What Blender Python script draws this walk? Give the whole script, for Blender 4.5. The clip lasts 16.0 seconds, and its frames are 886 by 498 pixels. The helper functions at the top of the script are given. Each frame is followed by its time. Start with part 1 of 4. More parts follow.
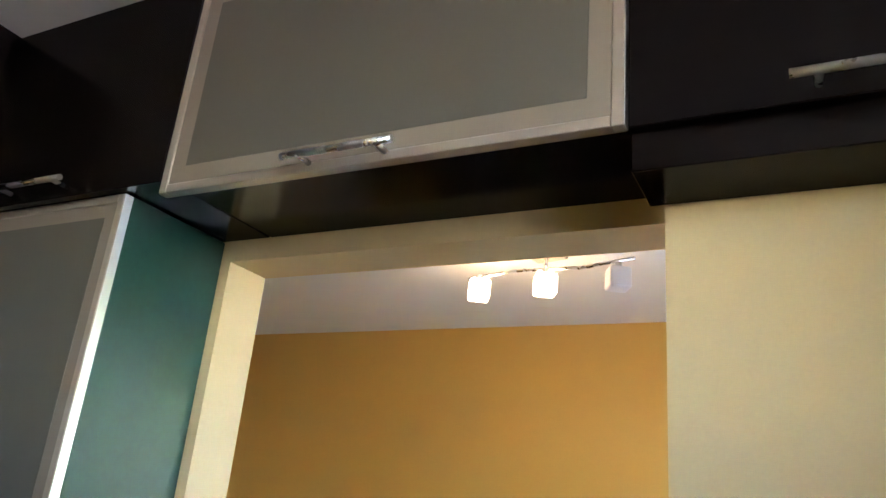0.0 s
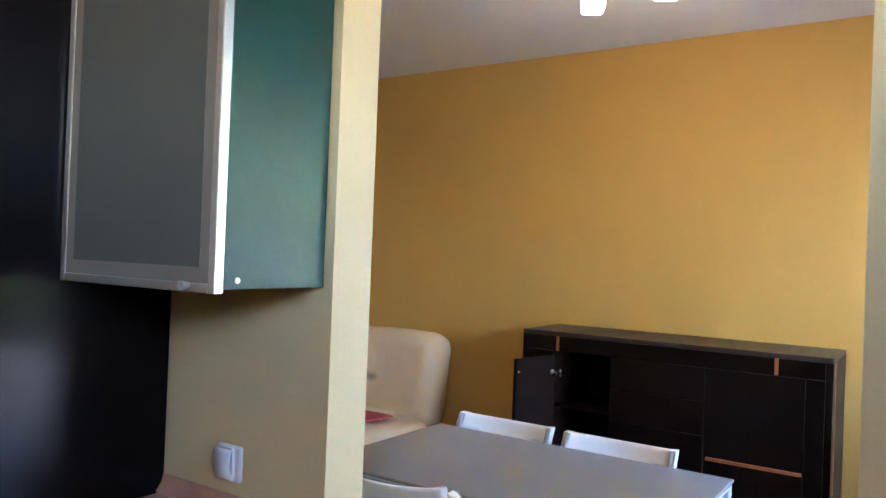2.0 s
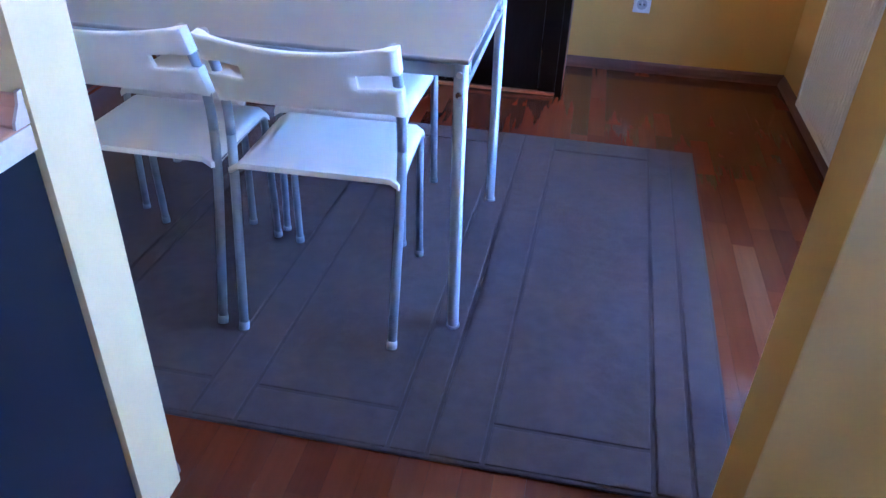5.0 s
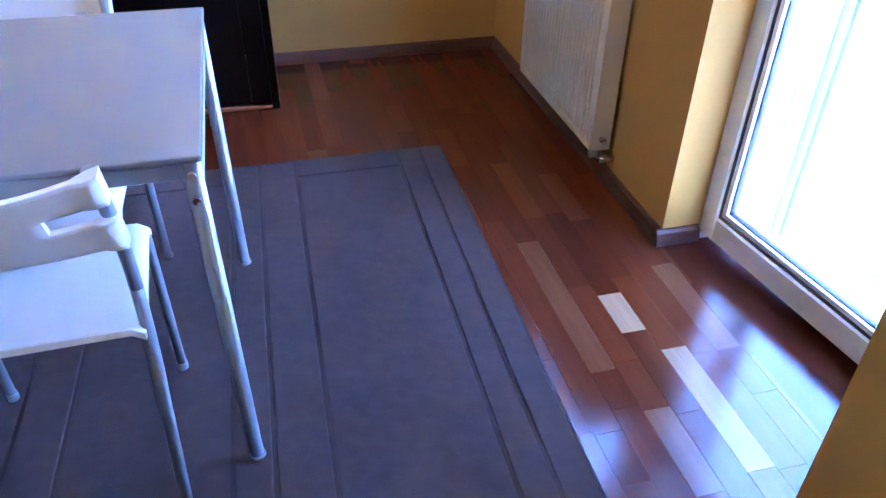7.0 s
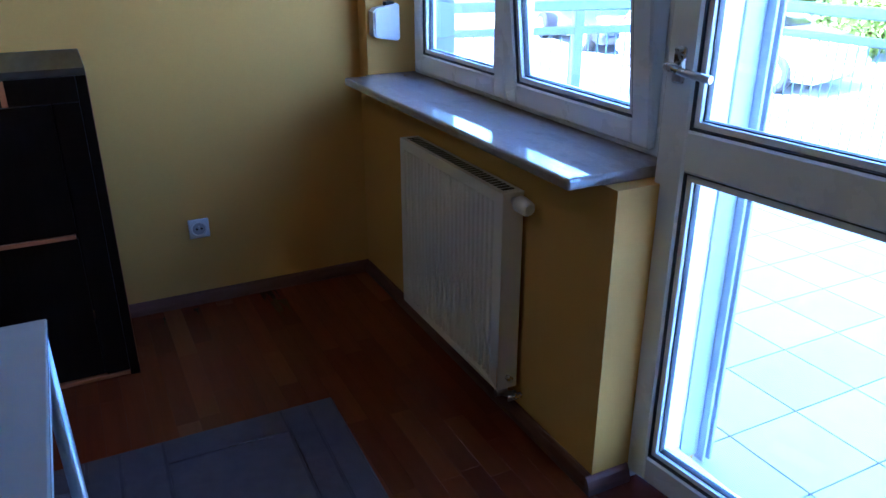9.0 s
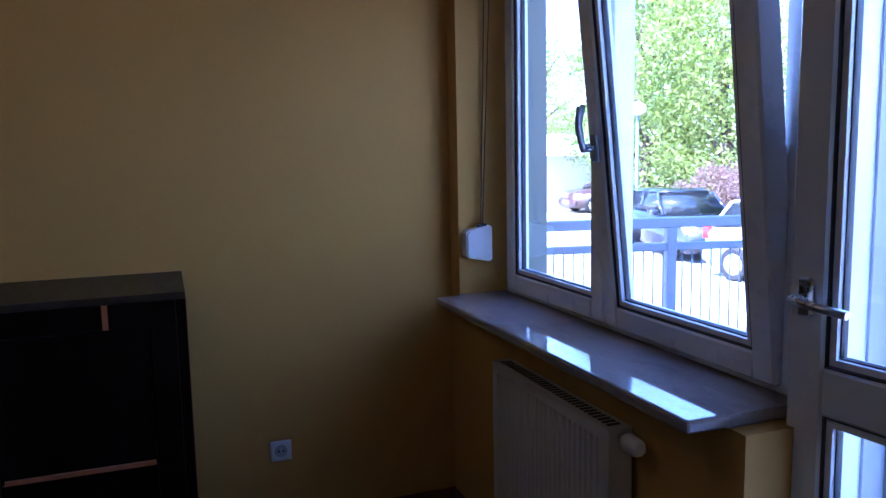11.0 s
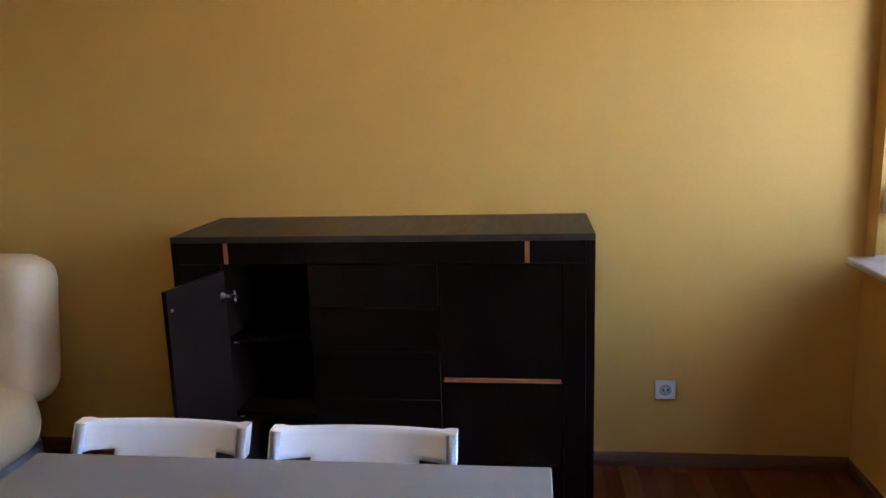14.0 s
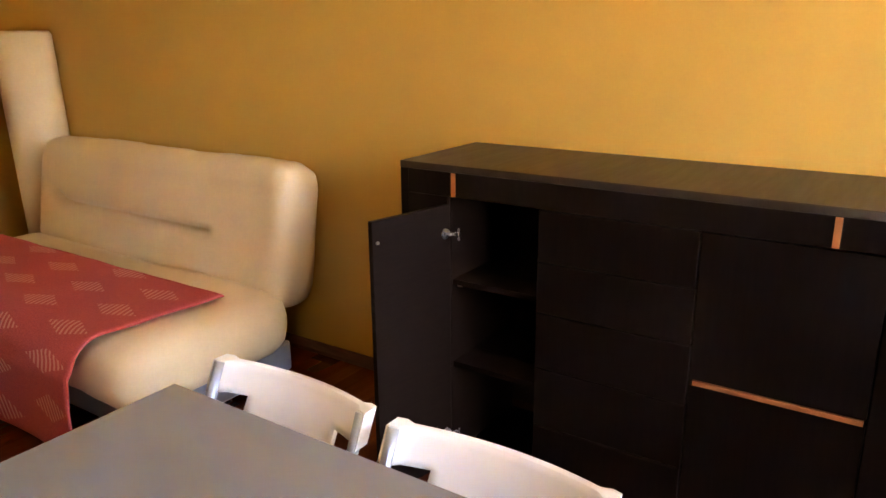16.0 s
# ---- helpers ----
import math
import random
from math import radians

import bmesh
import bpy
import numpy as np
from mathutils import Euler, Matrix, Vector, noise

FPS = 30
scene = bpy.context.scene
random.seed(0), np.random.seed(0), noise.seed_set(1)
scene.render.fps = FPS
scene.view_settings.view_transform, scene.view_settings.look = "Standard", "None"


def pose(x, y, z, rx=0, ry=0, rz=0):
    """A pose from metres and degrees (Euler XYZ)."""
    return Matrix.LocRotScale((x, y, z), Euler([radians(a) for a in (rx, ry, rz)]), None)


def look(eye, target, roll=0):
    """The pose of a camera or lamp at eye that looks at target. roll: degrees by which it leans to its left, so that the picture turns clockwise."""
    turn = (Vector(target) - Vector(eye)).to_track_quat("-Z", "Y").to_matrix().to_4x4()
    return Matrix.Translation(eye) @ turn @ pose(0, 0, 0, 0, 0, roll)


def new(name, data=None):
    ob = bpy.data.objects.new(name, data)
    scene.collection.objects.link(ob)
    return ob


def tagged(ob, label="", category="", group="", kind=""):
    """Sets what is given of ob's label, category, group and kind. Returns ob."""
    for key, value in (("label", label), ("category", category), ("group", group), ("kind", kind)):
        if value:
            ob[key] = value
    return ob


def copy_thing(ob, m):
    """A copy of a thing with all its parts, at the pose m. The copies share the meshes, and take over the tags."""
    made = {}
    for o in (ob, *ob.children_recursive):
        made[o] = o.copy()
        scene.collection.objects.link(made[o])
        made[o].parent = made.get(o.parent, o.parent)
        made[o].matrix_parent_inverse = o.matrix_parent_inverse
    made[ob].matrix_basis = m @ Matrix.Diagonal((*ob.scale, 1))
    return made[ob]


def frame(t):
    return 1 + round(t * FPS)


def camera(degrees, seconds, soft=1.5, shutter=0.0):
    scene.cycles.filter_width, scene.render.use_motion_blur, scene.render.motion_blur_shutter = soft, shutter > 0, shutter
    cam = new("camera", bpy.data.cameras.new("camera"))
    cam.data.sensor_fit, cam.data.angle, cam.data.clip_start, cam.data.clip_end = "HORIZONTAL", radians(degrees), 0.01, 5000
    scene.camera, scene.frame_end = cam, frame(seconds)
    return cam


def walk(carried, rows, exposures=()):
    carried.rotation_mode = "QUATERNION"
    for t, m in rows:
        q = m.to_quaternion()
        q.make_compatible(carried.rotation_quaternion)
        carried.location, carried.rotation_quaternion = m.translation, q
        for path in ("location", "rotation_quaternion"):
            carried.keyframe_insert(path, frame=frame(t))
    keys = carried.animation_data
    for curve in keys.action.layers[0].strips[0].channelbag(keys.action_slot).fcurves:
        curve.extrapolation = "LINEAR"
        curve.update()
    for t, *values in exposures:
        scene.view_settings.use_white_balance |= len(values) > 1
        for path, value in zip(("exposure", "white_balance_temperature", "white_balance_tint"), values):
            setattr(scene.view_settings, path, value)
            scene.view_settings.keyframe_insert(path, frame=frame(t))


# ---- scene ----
cam = camera(61.5, 16.0)
PATH = [
    (0, (1.114, -1.145, 1.545), (0.227, 0.516, 2.22), 5.4),
    (0.5, (1.091, -1.13, 1.534), (0.117, 0.529, 2.083), 4.2),
    (1, (1.076, -1.117, 1.51), (0.02, 0.534, 1.908), 3.4),
    (1.5, (1.057, -1.131, 1.485), (-0.049, 0.522, 1.694), 3.5),
    (2, (1.009, -1.122, 1.435), (-0.111, 0.535, 1.452), 2.2),
    (2.5, (0.969, -1.11, 1.391), (-0.153, 0.537, 1.221), 1.7),
    (3, (0.918, -1.061, 1.34), (-0.164, 0.584, 0.986), 1.6),
    (3.5, (0.863, -1.001, 1.309), (-0.101, 0.653, 0.731), 1.6),
    (4, (0.813, -0.968, 1.282), (0.056, 0.693, 0.467), 1.9),
    (4.2, (0.781, -0.945, 1.265), (0.13, 0.723, 0.375), 2.2),
    (6.3, (0.575, -0.492, 1.27), (0.746, 1.089, 0.058), 0.7),
    (6.5, (0.564, -0.453, 1.278), (0.808, 1.122, 0.07), 0.7),
    (7, (0.559, -0.358, 1.302), (0.974, 1.209, 0.13), 0.9),
    (7.5, (0.565, -0.276, 1.364), (1.106, 1.284, 0.235), 0.4),
    (8, (0.498, -0.205, 1.398), (1.204, 1.355, 0.366), 0.7),
    (8.5, (0.481, -0.14, 1.428), (1.283, 1.44, 0.502), 0.8),
    (9, (0.567, -0.024, 1.412), (1.394, 1.625, 0.64), -0.1),
    (9.5, (0.628, 0.077, 1.4), (1.466, 1.797, 0.819), -0.5),
    (9.7, (0.65, 0.111, 1.392), (1.489, 1.857, 0.896), -0.6),
    (11.8, (0.537, 0.087, 1.473), (0.996, 2.021, 1.251), -1.9),
    (12, (0.528, 0.054, 1.473), (0.908, 2.005, 1.248), -2.2),
    (12.5, (0.488, -0.052, 1.453), (0.682, 1.925, 1.221), -2.5),
    (13, (0.407, -0.048, 1.46), (0.476, 1.93, 1.177), -2.2),
    (13.5, (0.379, -0.034, 1.445), (0.31, 1.941, 1.134), -2.3),
    (14, (0.423, -0.013, 1.496), (0.178, 1.934, 1.113), -1.8),
    (14.5, (0.477, 0.033, 1.526), (0.062, 1.939, 1.087), -1.7),
    (15, (0.546, 0.163, 1.543), (-0.081, 1.994, 1.04), -1.9),
    (15.5, (0.578, 0.375, 1.486), (-0.29, 2.1, 0.966), -1.3),
    (16, (0.576, 0.579, 1.456), (-0.503, 2.165, 0.892), -0.6),
]
EXPOSURES = [(0.0, 6.15, 6100, 19), (1.0, 6.15, 6100, 19), (2.0, 6.2, 5600, 22), (2.5, 6.35, 5000, 20), (3.5, 6.55, 4550, 21), (4.2, 6.65, 4400, 24), (6.5, 6.8, 4650, 33),
             (7.0, 6.75, 4600, 34), (7.5, 6.4, 4500, 28), (8.5, 5.1, 4250, 18), (9.5, 4.65, 4350, 20), (12.0, 3.1, 4800, 42), (12.5, 3.45, 5000, 40), (13.5, 4.9, 5500, 30), (14.5, 6.2, 6100, 25), (15.0, 6.4, 6600, 26), (16.0, 6.55, 8500, 33)]
walk(cam, [(t, look(eye, target, roll)) for t, eye, target, roll in PATH], EXPOSURES)

# ---- light ----
world = bpy.data.worlds.new("sky")
scene.world = world
world.use_nodes = True
wn = world.node_tree
sky = wn.nodes.new("ShaderNodeTexSky")
sky.sky_type, sky.sun_disc = "NISHITA", False
sky.sun_elevation, sky.sun_rotation = radians(54), radians(-105)
wn.links.new(sky.outputs[0], wn.nodes["Background"].inputs[0])
wn.nodes["Background"].inputs[1].default_value = 0.15
sun = new("sun", bpy.data.lights.new("sun", "SUN"))
sun.data.energy, sun.data.angle, sun.data.color = 2.3, radians(0.6), (1.0, 0.95, 0.87)
sun.matrix_world = look((0, 0, 20), (5.68, 1.52, 20 - 8.09))

# ---- measures of the place ----
XW, YF, ZC, ZK = 1.668, 2.935, 2.66, 2.53      # window wall, far wall, ceilings of room and kitchen
XL = -4.25                                   # left wall of the room
KT = 0.118
PB0, PB1 = -0.17, -0.07                      # the wall piece beside the walkway, nearer to the kitchen
OX0, OX1, OZ = -0.014, 0.935, 2.022               # walkway between kitchen and room
XF = 1.862                                   # inner face of the window frame
XO = 2.05                                    # outer face of the window wall


# ---- materials ----
def nodes_of(name):
    m = bpy.data.materials.new(name)
    m.use_nodes = True
    nt = m.node_tree
    return m, nt, nt.nodes["Principled BSDF"]


def ramp(nt, fac, stops):
    r = nt.nodes.new("ShaderNodeValToRGB")
    while len(r.color_ramp.elements) < len(stops):
        r.color_ramp.elements.new(0.5)
    for e, (p, c) in zip(r.color_ramp.elements, stops):
        e.position, e.color = p, (*c, 1)
    nt.links.new(fac, r.inputs[0])
    return r.outputs[0]


def noise_tex(nt, scale, detail=4, rough=0.55, stretch=(1, 1, 1), space="Object"):
    tc = nt.nodes.new("ShaderNodeTexCoord")
    mp = nt.nodes.new("ShaderNodeMapping")
    mp.inputs["Scale"].default_value = stretch
    n = nt.nodes.new("ShaderNodeTexNoise")
    n.inputs["Scale"].default_value, n.inputs["Detail"].default_value, n.inputs["Roughness"].default_value = scale, detail, rough
    nt.links.new(tc.outputs[space], mp.inputs[0])
    nt.links.new(mp.outputs[0], n.inputs["Vector"])
    return n.outputs["Fac"]


def bumped(nt, bsdf, height, strength, distance=0.002):
    b = nt.nodes.new("ShaderNodeBump")
    b.inputs["Strength"].default_value, b.inputs["Distance"].default_value = strength, distance
    nt.links.new(height, b.inputs["Height"])
    nt.links.new(b.outputs[0], bsdf.inputs["Normal"])


def surface(name, base, rough=0.5, metal=0.0, vary=0.12, scale=3.0, fine=120.0, bump=0.15, stretch=(1, 1, 1), spec=0.5, dist=0.001, rvar=0.1, coat=0.0):
    """Paint, plastic, metal or stone: a base colour that varies at two scales, with fine relief."""
    m, nt, b = nodes_of(name)
    lo = tuple(c * (1 - vary) for c in base)
    hi = tuple(min(1, c * (1 + vary)) for c in base)
    big, small = noise_tex(nt, scale, 5, 0.6, stretch), noise_tex(nt, fine, 3, 0.6, stretch)
    mix = nt.nodes.new("ShaderNodeMath")
    mix.operation = "MULTIPLY_ADD"
    mix.inputs[1].default_value = 0.35
    nt.links.new(small, mix.inputs[0])
    sc = nt.nodes.new("ShaderNodeMath")
    sc.operation, sc.inputs[1].default_value = "MULTIPLY", 0.65
    nt.links.new(big, sc.inputs[0])
    nt.links.new(sc.outputs[0], mix.inputs[2])
    nt.links.new(ramp(nt, mix.outputs[0], [(0.3, lo), (0.7, hi)]), b.inputs["Base Color"])
    rr = nt.nodes.new("ShaderNodeMapRange")
    rr.inputs["To Min"].default_value, rr.inputs["To Max"].default_value = max(0.02, rough - rvar), min(1, rough + rvar)
    nt.links.new(big, rr.inputs["Value"])
    nt.links.new(rr.outputs[0], b.inputs["Roughness"])
    b.inputs["Metallic"].default_value = metal
    b.inputs["Specular IOR Level"].default_value = spec
    b.inputs["Coat Weight"].default_value = coat
    if bump:
        bumped(nt, b, small, bump, dist)
    return m


def emissive(name, color, power):
    m, nt, b = nodes_of(name)
    b.inputs["Base Color"].default_value = (*color, 1)
    b.inputs["Emission Color"].default_value = (*color, 1)
    b.inputs["Emission Strength"].default_value = power
    return m


def glass(name, tint=(1, 1, 1), rough=0.0, ior=1.45):
    m, nt, b = nodes_of(name)
    b.inputs["Base Color"].default_value = (*tint, 1)
    b.inputs["Roughness"].default_value, b.inputs["IOR"].default_value = rough, ior
    b.inputs["Transmission Weight"].default_value = 1
    return m


def per_piece(name, stops, rough, grain=(40, 2.0, 40), gscale=1.0, coat=0.0, bump=0.1, depth=0.4):
    """Wood or stone whose colour changes from piece to piece, with grain along y."""
    m, nt, b = nodes_of(name)
    oi = nt.nodes.new("ShaderNodeObjectInfo")
    geo = nt.nodes.new("ShaderNodeNewGeometry")
    add = nt.nodes.new("ShaderNodeMath")
    add.operation = "ADD"
    nt.links.new(oi.outputs["Random"], add.inputs[0])
    nt.links.new(geo.outputs["Random Per Island"], add.inputs[1])
    fr = nt.nodes.new("ShaderNodeMath")
    fr.operation = "FRACT"
    nt.links.new(add.outputs[0], fr.inputs[0])
    base = ramp(nt, fr.outputs[0], stops)
    g = noise_tex(nt, gscale, 6, 0.65, grain)
    mx = nt.nodes.new("ShaderNodeMix")
    mx.data_type, mx.blend_type = "RGBA", "MULTIPLY"
    mx.inputs["Factor"].default_value = depth
    nt.links.new(base, mx.inputs["A"])
    nt.links.new(ramp(nt, g, [(0.3, (0.35, 0.3, 0.28)), (0.65, (1, 1, 1))]), mx.inputs["B"])
    nt.links.new(mx.outputs["Result"], b.inputs["Base Color"])
    blotch = noise_tex(nt, 5.0, 4, 0.6)
    rr = nt.nodes.new("ShaderNodeMapRange")
    rr.inputs["To Min"].default_value, rr.inputs["To Max"].default_value = rough * 0.7, rough * 1.5
    nt.links.new(blotch, rr.inputs["Value"])
    nt.links.new(rr.outputs[0], b.inputs["Roughness"])
    b.inputs["Coat Weight"].default_value = coat
    b.inputs["Coat Roughness"].default_value = 0.12
    b.inputs["Specular IOR Level"].default_value = 0.4
    bumped(nt, b, g, bump, 0.0006)
    return m


M_WALL = surface("yellow_paint", (0.63, 0.355, 0.066), 0.72, vary=0.05, scale=1.2, fine=160, bump=0.25)
M_KWALL = surface("pale_yellow_paint", (0.72, 0.535, 0.25), 0.7, vary=0.04, scale=1.2, fine=160, bump=0.25)
M_CEIL = surface("white_ceiling_paint", (0.74, 0.70, 0.63), 0.85, vary=0.03, scale=1.0, fine=140, bump=0.2)
M_WENGE = surface("wenge_laminate", (0.0075, 0.0038, 0.0025), 0.36, vary=0.45, scale=6, fine=60, bump=0.12, stretch=(1.2, 1.2, 14), rvar=0.05, spec=0.09)
M_WENGE_H = surface("wenge_laminate_flat", (0.0075, 0.0038, 0.0025), 0.36, vary=0.45, scale=6, fine=60, bump=0.12, stretch=(14, 1.2, 1.2), rvar=0.05, spec=0.09)
M_KDARK = surface("dark_kitchen_laminate", (0.006, 0.004, 0.0035), 0.18, vary=0.3, scale=5, fine=70, bump=0, stretch=(1, 1, 8), rvar=0.03, spec=0.08)
M_KPANEL = surface("matt_dark_panel", (0.009, 0.0085, 0.011), 0.42, vary=0.12, scale=2, fine=200, bump=0.03, rvar=0.05, spec=0.22)
M_KSIDE = surface("dark_green_laminate", (0.010, 0.044, 0.028), 0.30, vary=0.3, scale=5, fine=70, bump=0.02, rvar=0.03, spec=0.42)
# top board: same wenge in a lighter tone than the sides
M_SBTOP = surface("lighter_wenge_top", (0.030, 0.020, 0.013), 0.42, vary=0.3, scale=5, fine=70, bump=0.08, stretch=(10, 1, 1))
M_ORANGE = surface("orange_wood_inlay", (0.45, 0.15, 0.05), 0.4, vary=0.15, scale=20, fine=200)
M_ALU = surface("brushed_aluminium", (0.72, 0.71, 0.68), 0.34, metal=0.9, vary=0.05, scale=8, fine=300, bump=0.05, stretch=(1, 1, 0.1))
M_TAUPE = surface("anodised_taupe_aluminium", (0.46, 0.38, 0.29), 0.36, metal=0.6, vary=0.05, scale=8, fine=300, bump=0.04)
M_BAND = surface("glass_backed_band", (0.25, 0.20, 0.14), 0.4, vary=0.04, scale=2, fine=400, bump=0, spec=0.5, rvar=0.02)
M_STEEL = surface("satin_steel", (0.62, 0.61, 0.60), 0.28, metal=1.0, vary=0.05, scale=20, fine=300, bump=0.03)
M_TUBE = surface("grey_lacquered_steel", (0.33, 0.36, 0.40), 0.36, metal=0.55, vary=0.06, scale=9, fine=200, bump=0.03)
M_FROST = surface("frosted_cabinet_glass", (0.115, 0.100, 0.072), 0.40, vary=0.04, scale=2, fine=400, bump=0, spec=0.35, rvar=0.02)
M_CHAIR = surface("white_moulded_plastic", (0.86, 0.85, 0.82), 0.36, vary=0.03, scale=4, fine=350, bump=0.12, dist=0.0004)
M_TABLE = surface("frosted_table_glass", (0.235, 0.245, 0.255), 0.15, vary=0.04, scale=3, fine=500, bump=0, spec=0.75, rvar=0.03)
M_PVC = surface("white_window_plastic", (0.84, 0.85, 0.87), 0.28, vary=0.03, scale=3, fine=200, bump=0.02)
M_RUBBER = surface("grey_rubber_seal", (0.05, 0.05, 0.055), 0.6, vary=0.1)
M_ENAMEL = surface("cream_radiator_enamel", (0.76, 0.72, 0.62), 0.36, vary=0.03, scale=3, fine=260, bump=0.03)
M_WHITE = surface("white_plastic", (0.80, 0.79, 0.77), 0.35, vary=0.03, scale=9, fine=300, bump=0.03)
M_SKIRT = surface("brown_skirting_wood", (0.13, 0.060, 0.038), 0.38, vary=0.25, scale=3, fine=40, bump=0.06, stretch=(2, 2, 20), spec=0.25)
M_SUB = surface("dark_joint", (0.05, 0.022, 0.014), 0.6, vary=0.2)
# black plastic parts; also the shade inside slots and holes
M_DARKIN = surface("black_plastic_and_dark_holes", (0.02, 0.02, 0.02), 0.45, vary=0.1)
M_FLOOR = per_piece("merbau_strip", [(0.0, (0.088, 0.018, 0.007)), (0.3, (0.120, 0.025, 0.009)), (0.55, (0.138, 0.031, 0.010)), (0.78, (0.104, 0.021, 0.008)), (0.93, (0.150, 0.038, 0.013)), (1.0, (0.165, 0.050, 0.019))], 0.14, coat=0.0, depth=0.28)
M_PALE = per_piece("pale_sapwood_strip", [(0.0, (0.40, 0.25, 0.13)), (1.0, (0.50, 0.34, 0.19))], 0.17, coat=0.25)
M_TAN = per_piece("tan_heartwood_strip", [(0.0, (0.175, 0.060, 0.024)), (1.0, (0.21, 0.082, 0.034))], 0.17, coat=0.15)
M_TILE = per_piece("pale_terrace_tile", [(0.0, (0.36, 0.335, 0.315)), (0.5, (0.41, 0.38, 0.355)), (1.0, (0.385, 0.355, 0.335))], 0.55, grain=(6, 6, 6), gscale=3, depth=0.12, bump=0.3)
M_GROUT = surface("grey_grout", (0.12, 0.115, 0.11), 0.8, vary=0.1)
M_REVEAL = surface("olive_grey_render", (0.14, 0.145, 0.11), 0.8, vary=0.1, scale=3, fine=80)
M_GLASS = glass("clear_window_glass", (0.97, 1.0, 0.985))


def marble(name, base, vein, deep, scale, rough, spec=0.5):
    m, nt, b = nodes_of(name)
    n1 = noise_tex(nt, scale, 8, 0.62, (1.0, 0.45, 1))
    n2 = noise_tex(nt, scale * 9, 5, 0.6)
    c1 = ramp(nt, n1, [(0.30, vein), (0.44, base), (0.55, base), (0.62, deep), (0.70, base)])
    mx = nt.nodes.new("ShaderNodeMix")
    mx.data_type, mx.blend_type, mx.inputs["Factor"].default_value = "RGBA", "MULTIPLY", 0.35
    nt.links.new(c1, mx.inputs["A"])
    nt.links.new(ramp(nt, n2, [(0.3, (0.7, 0.66, 0.62)), (0.7, (1, 1, 1))]), mx.inputs["B"])
    nt.links.new(mx.outputs["Result"], b.inputs["Base Color"])
    b.inputs["Roughness"].default_value, b.inputs["Specular IOR Level"].default_value = rough, spec
    return m


M_COUNTER = marble("peach_marbled_laminate", (0.66, 0.32, 0.18), (0.46, 0.17, 0.09), (0.55, 0.23, 0.125), 3.2, 0.34)
M_CEDGE = marble("pale_marbled_edge", (0.70, 0.56, 0.42), (0.60, 0.44, 0.32), (0.64, 0.48, 0.36), 5, 0.4)
M_SILL = marble("polished_stone_sill", (0.36, 0.32, 0.30), (0.28, 0.25, 0.24), (0.41, 0.37, 0.35), 14, 0.04, 0.8)
M_LEATHER = surface("cream_leather", (0.78, 0.60, 0.36), 0.40, vary=0.07, scale=2.5, fine=90, bump=0.3, dist=0.0015)


def rug_pile(name, base):
    m, nt, b = nodes_of(name)
    n1, n2, n3 = noise_tex(nt, 3.0, 4), noise_tex(nt, 420, 2), noise_tex(nt, 28, 4)
    mx = nt.nodes.new("ShaderNodeMix")
    mx.data_type, mx.inputs["Factor"].default_value = "FLOAT", 0.45
    nt.links.new(n3, mx.inputs["A"])
    nt.links.new(n2, mx.inputs["B"])
    m2 = nt.nodes.new("ShaderNodeMix")
    m2.data_type, m2.inputs["Factor"].default_value = "FLOAT", 0.4
    nt.links.new(mx.outputs["Result"], m2.inputs["A"])
    nt.links.new(n1, m2.inputs["B"])
    nt.links.new(ramp(nt, m2.outputs["Result"], [(0.32, tuple(c * 0.72 for c in base)), (0.68, tuple(c * 1.25 for c in base))]), b.inputs["Base Color"])
    b.inputs["Roughness"].default_value = 1.0
    b.inputs["Specular IOR Level"].default_value = 0.1
    b.inputs["Sheen Weight"].default_value, b.inputs["Sheen Roughness"].default_value = 0.08, 0.5
    bumped(nt, b, mx.outputs["Result"], 0.8, 0.006)
    return m


M_RUG = rug_pile("grey_wool_pile", (0.068, 0.047, 0.044))
M_RUGCUT = rug_pile("short_grey_pile", (0.054, 0.038, 0.036))


# ---- building blocks ----
def add_box(bm, x0, x1, y0, y1, z0, z1, bevel=0.0, seg=1, m=None):
    vs = [bm.verts.new((x, y, z)) for x in (x0, x1) for y in (y0, y1) for z in (z0, z1)]
    fs = [bm.faces.new([vs[i] for i in q]) for q in ((0, 1, 3, 2), (4, 6, 7, 5), (0, 4, 5, 1), (2, 3, 7, 6), (0, 2, 6, 4), (1, 5, 7, 3))]
    if bevel:
        es = list({e for f in fs for e in f.edges})
        r = bmesh.ops.bevel(bm, geom=es, offset=bevel, segments=seg, affect="EDGES", profile=0.5)
        vs = list({v for f in r["faces"] for v in f.verts} | {v for v in vs if v.is_valid})
    if m is not None:
        bmesh.ops.transform(bm, matrix=m, verts=vs)
    return vs


def box_bm(*a, **k):
    bm = bmesh.new()
    add_box(bm, *a, **k)
    return bm


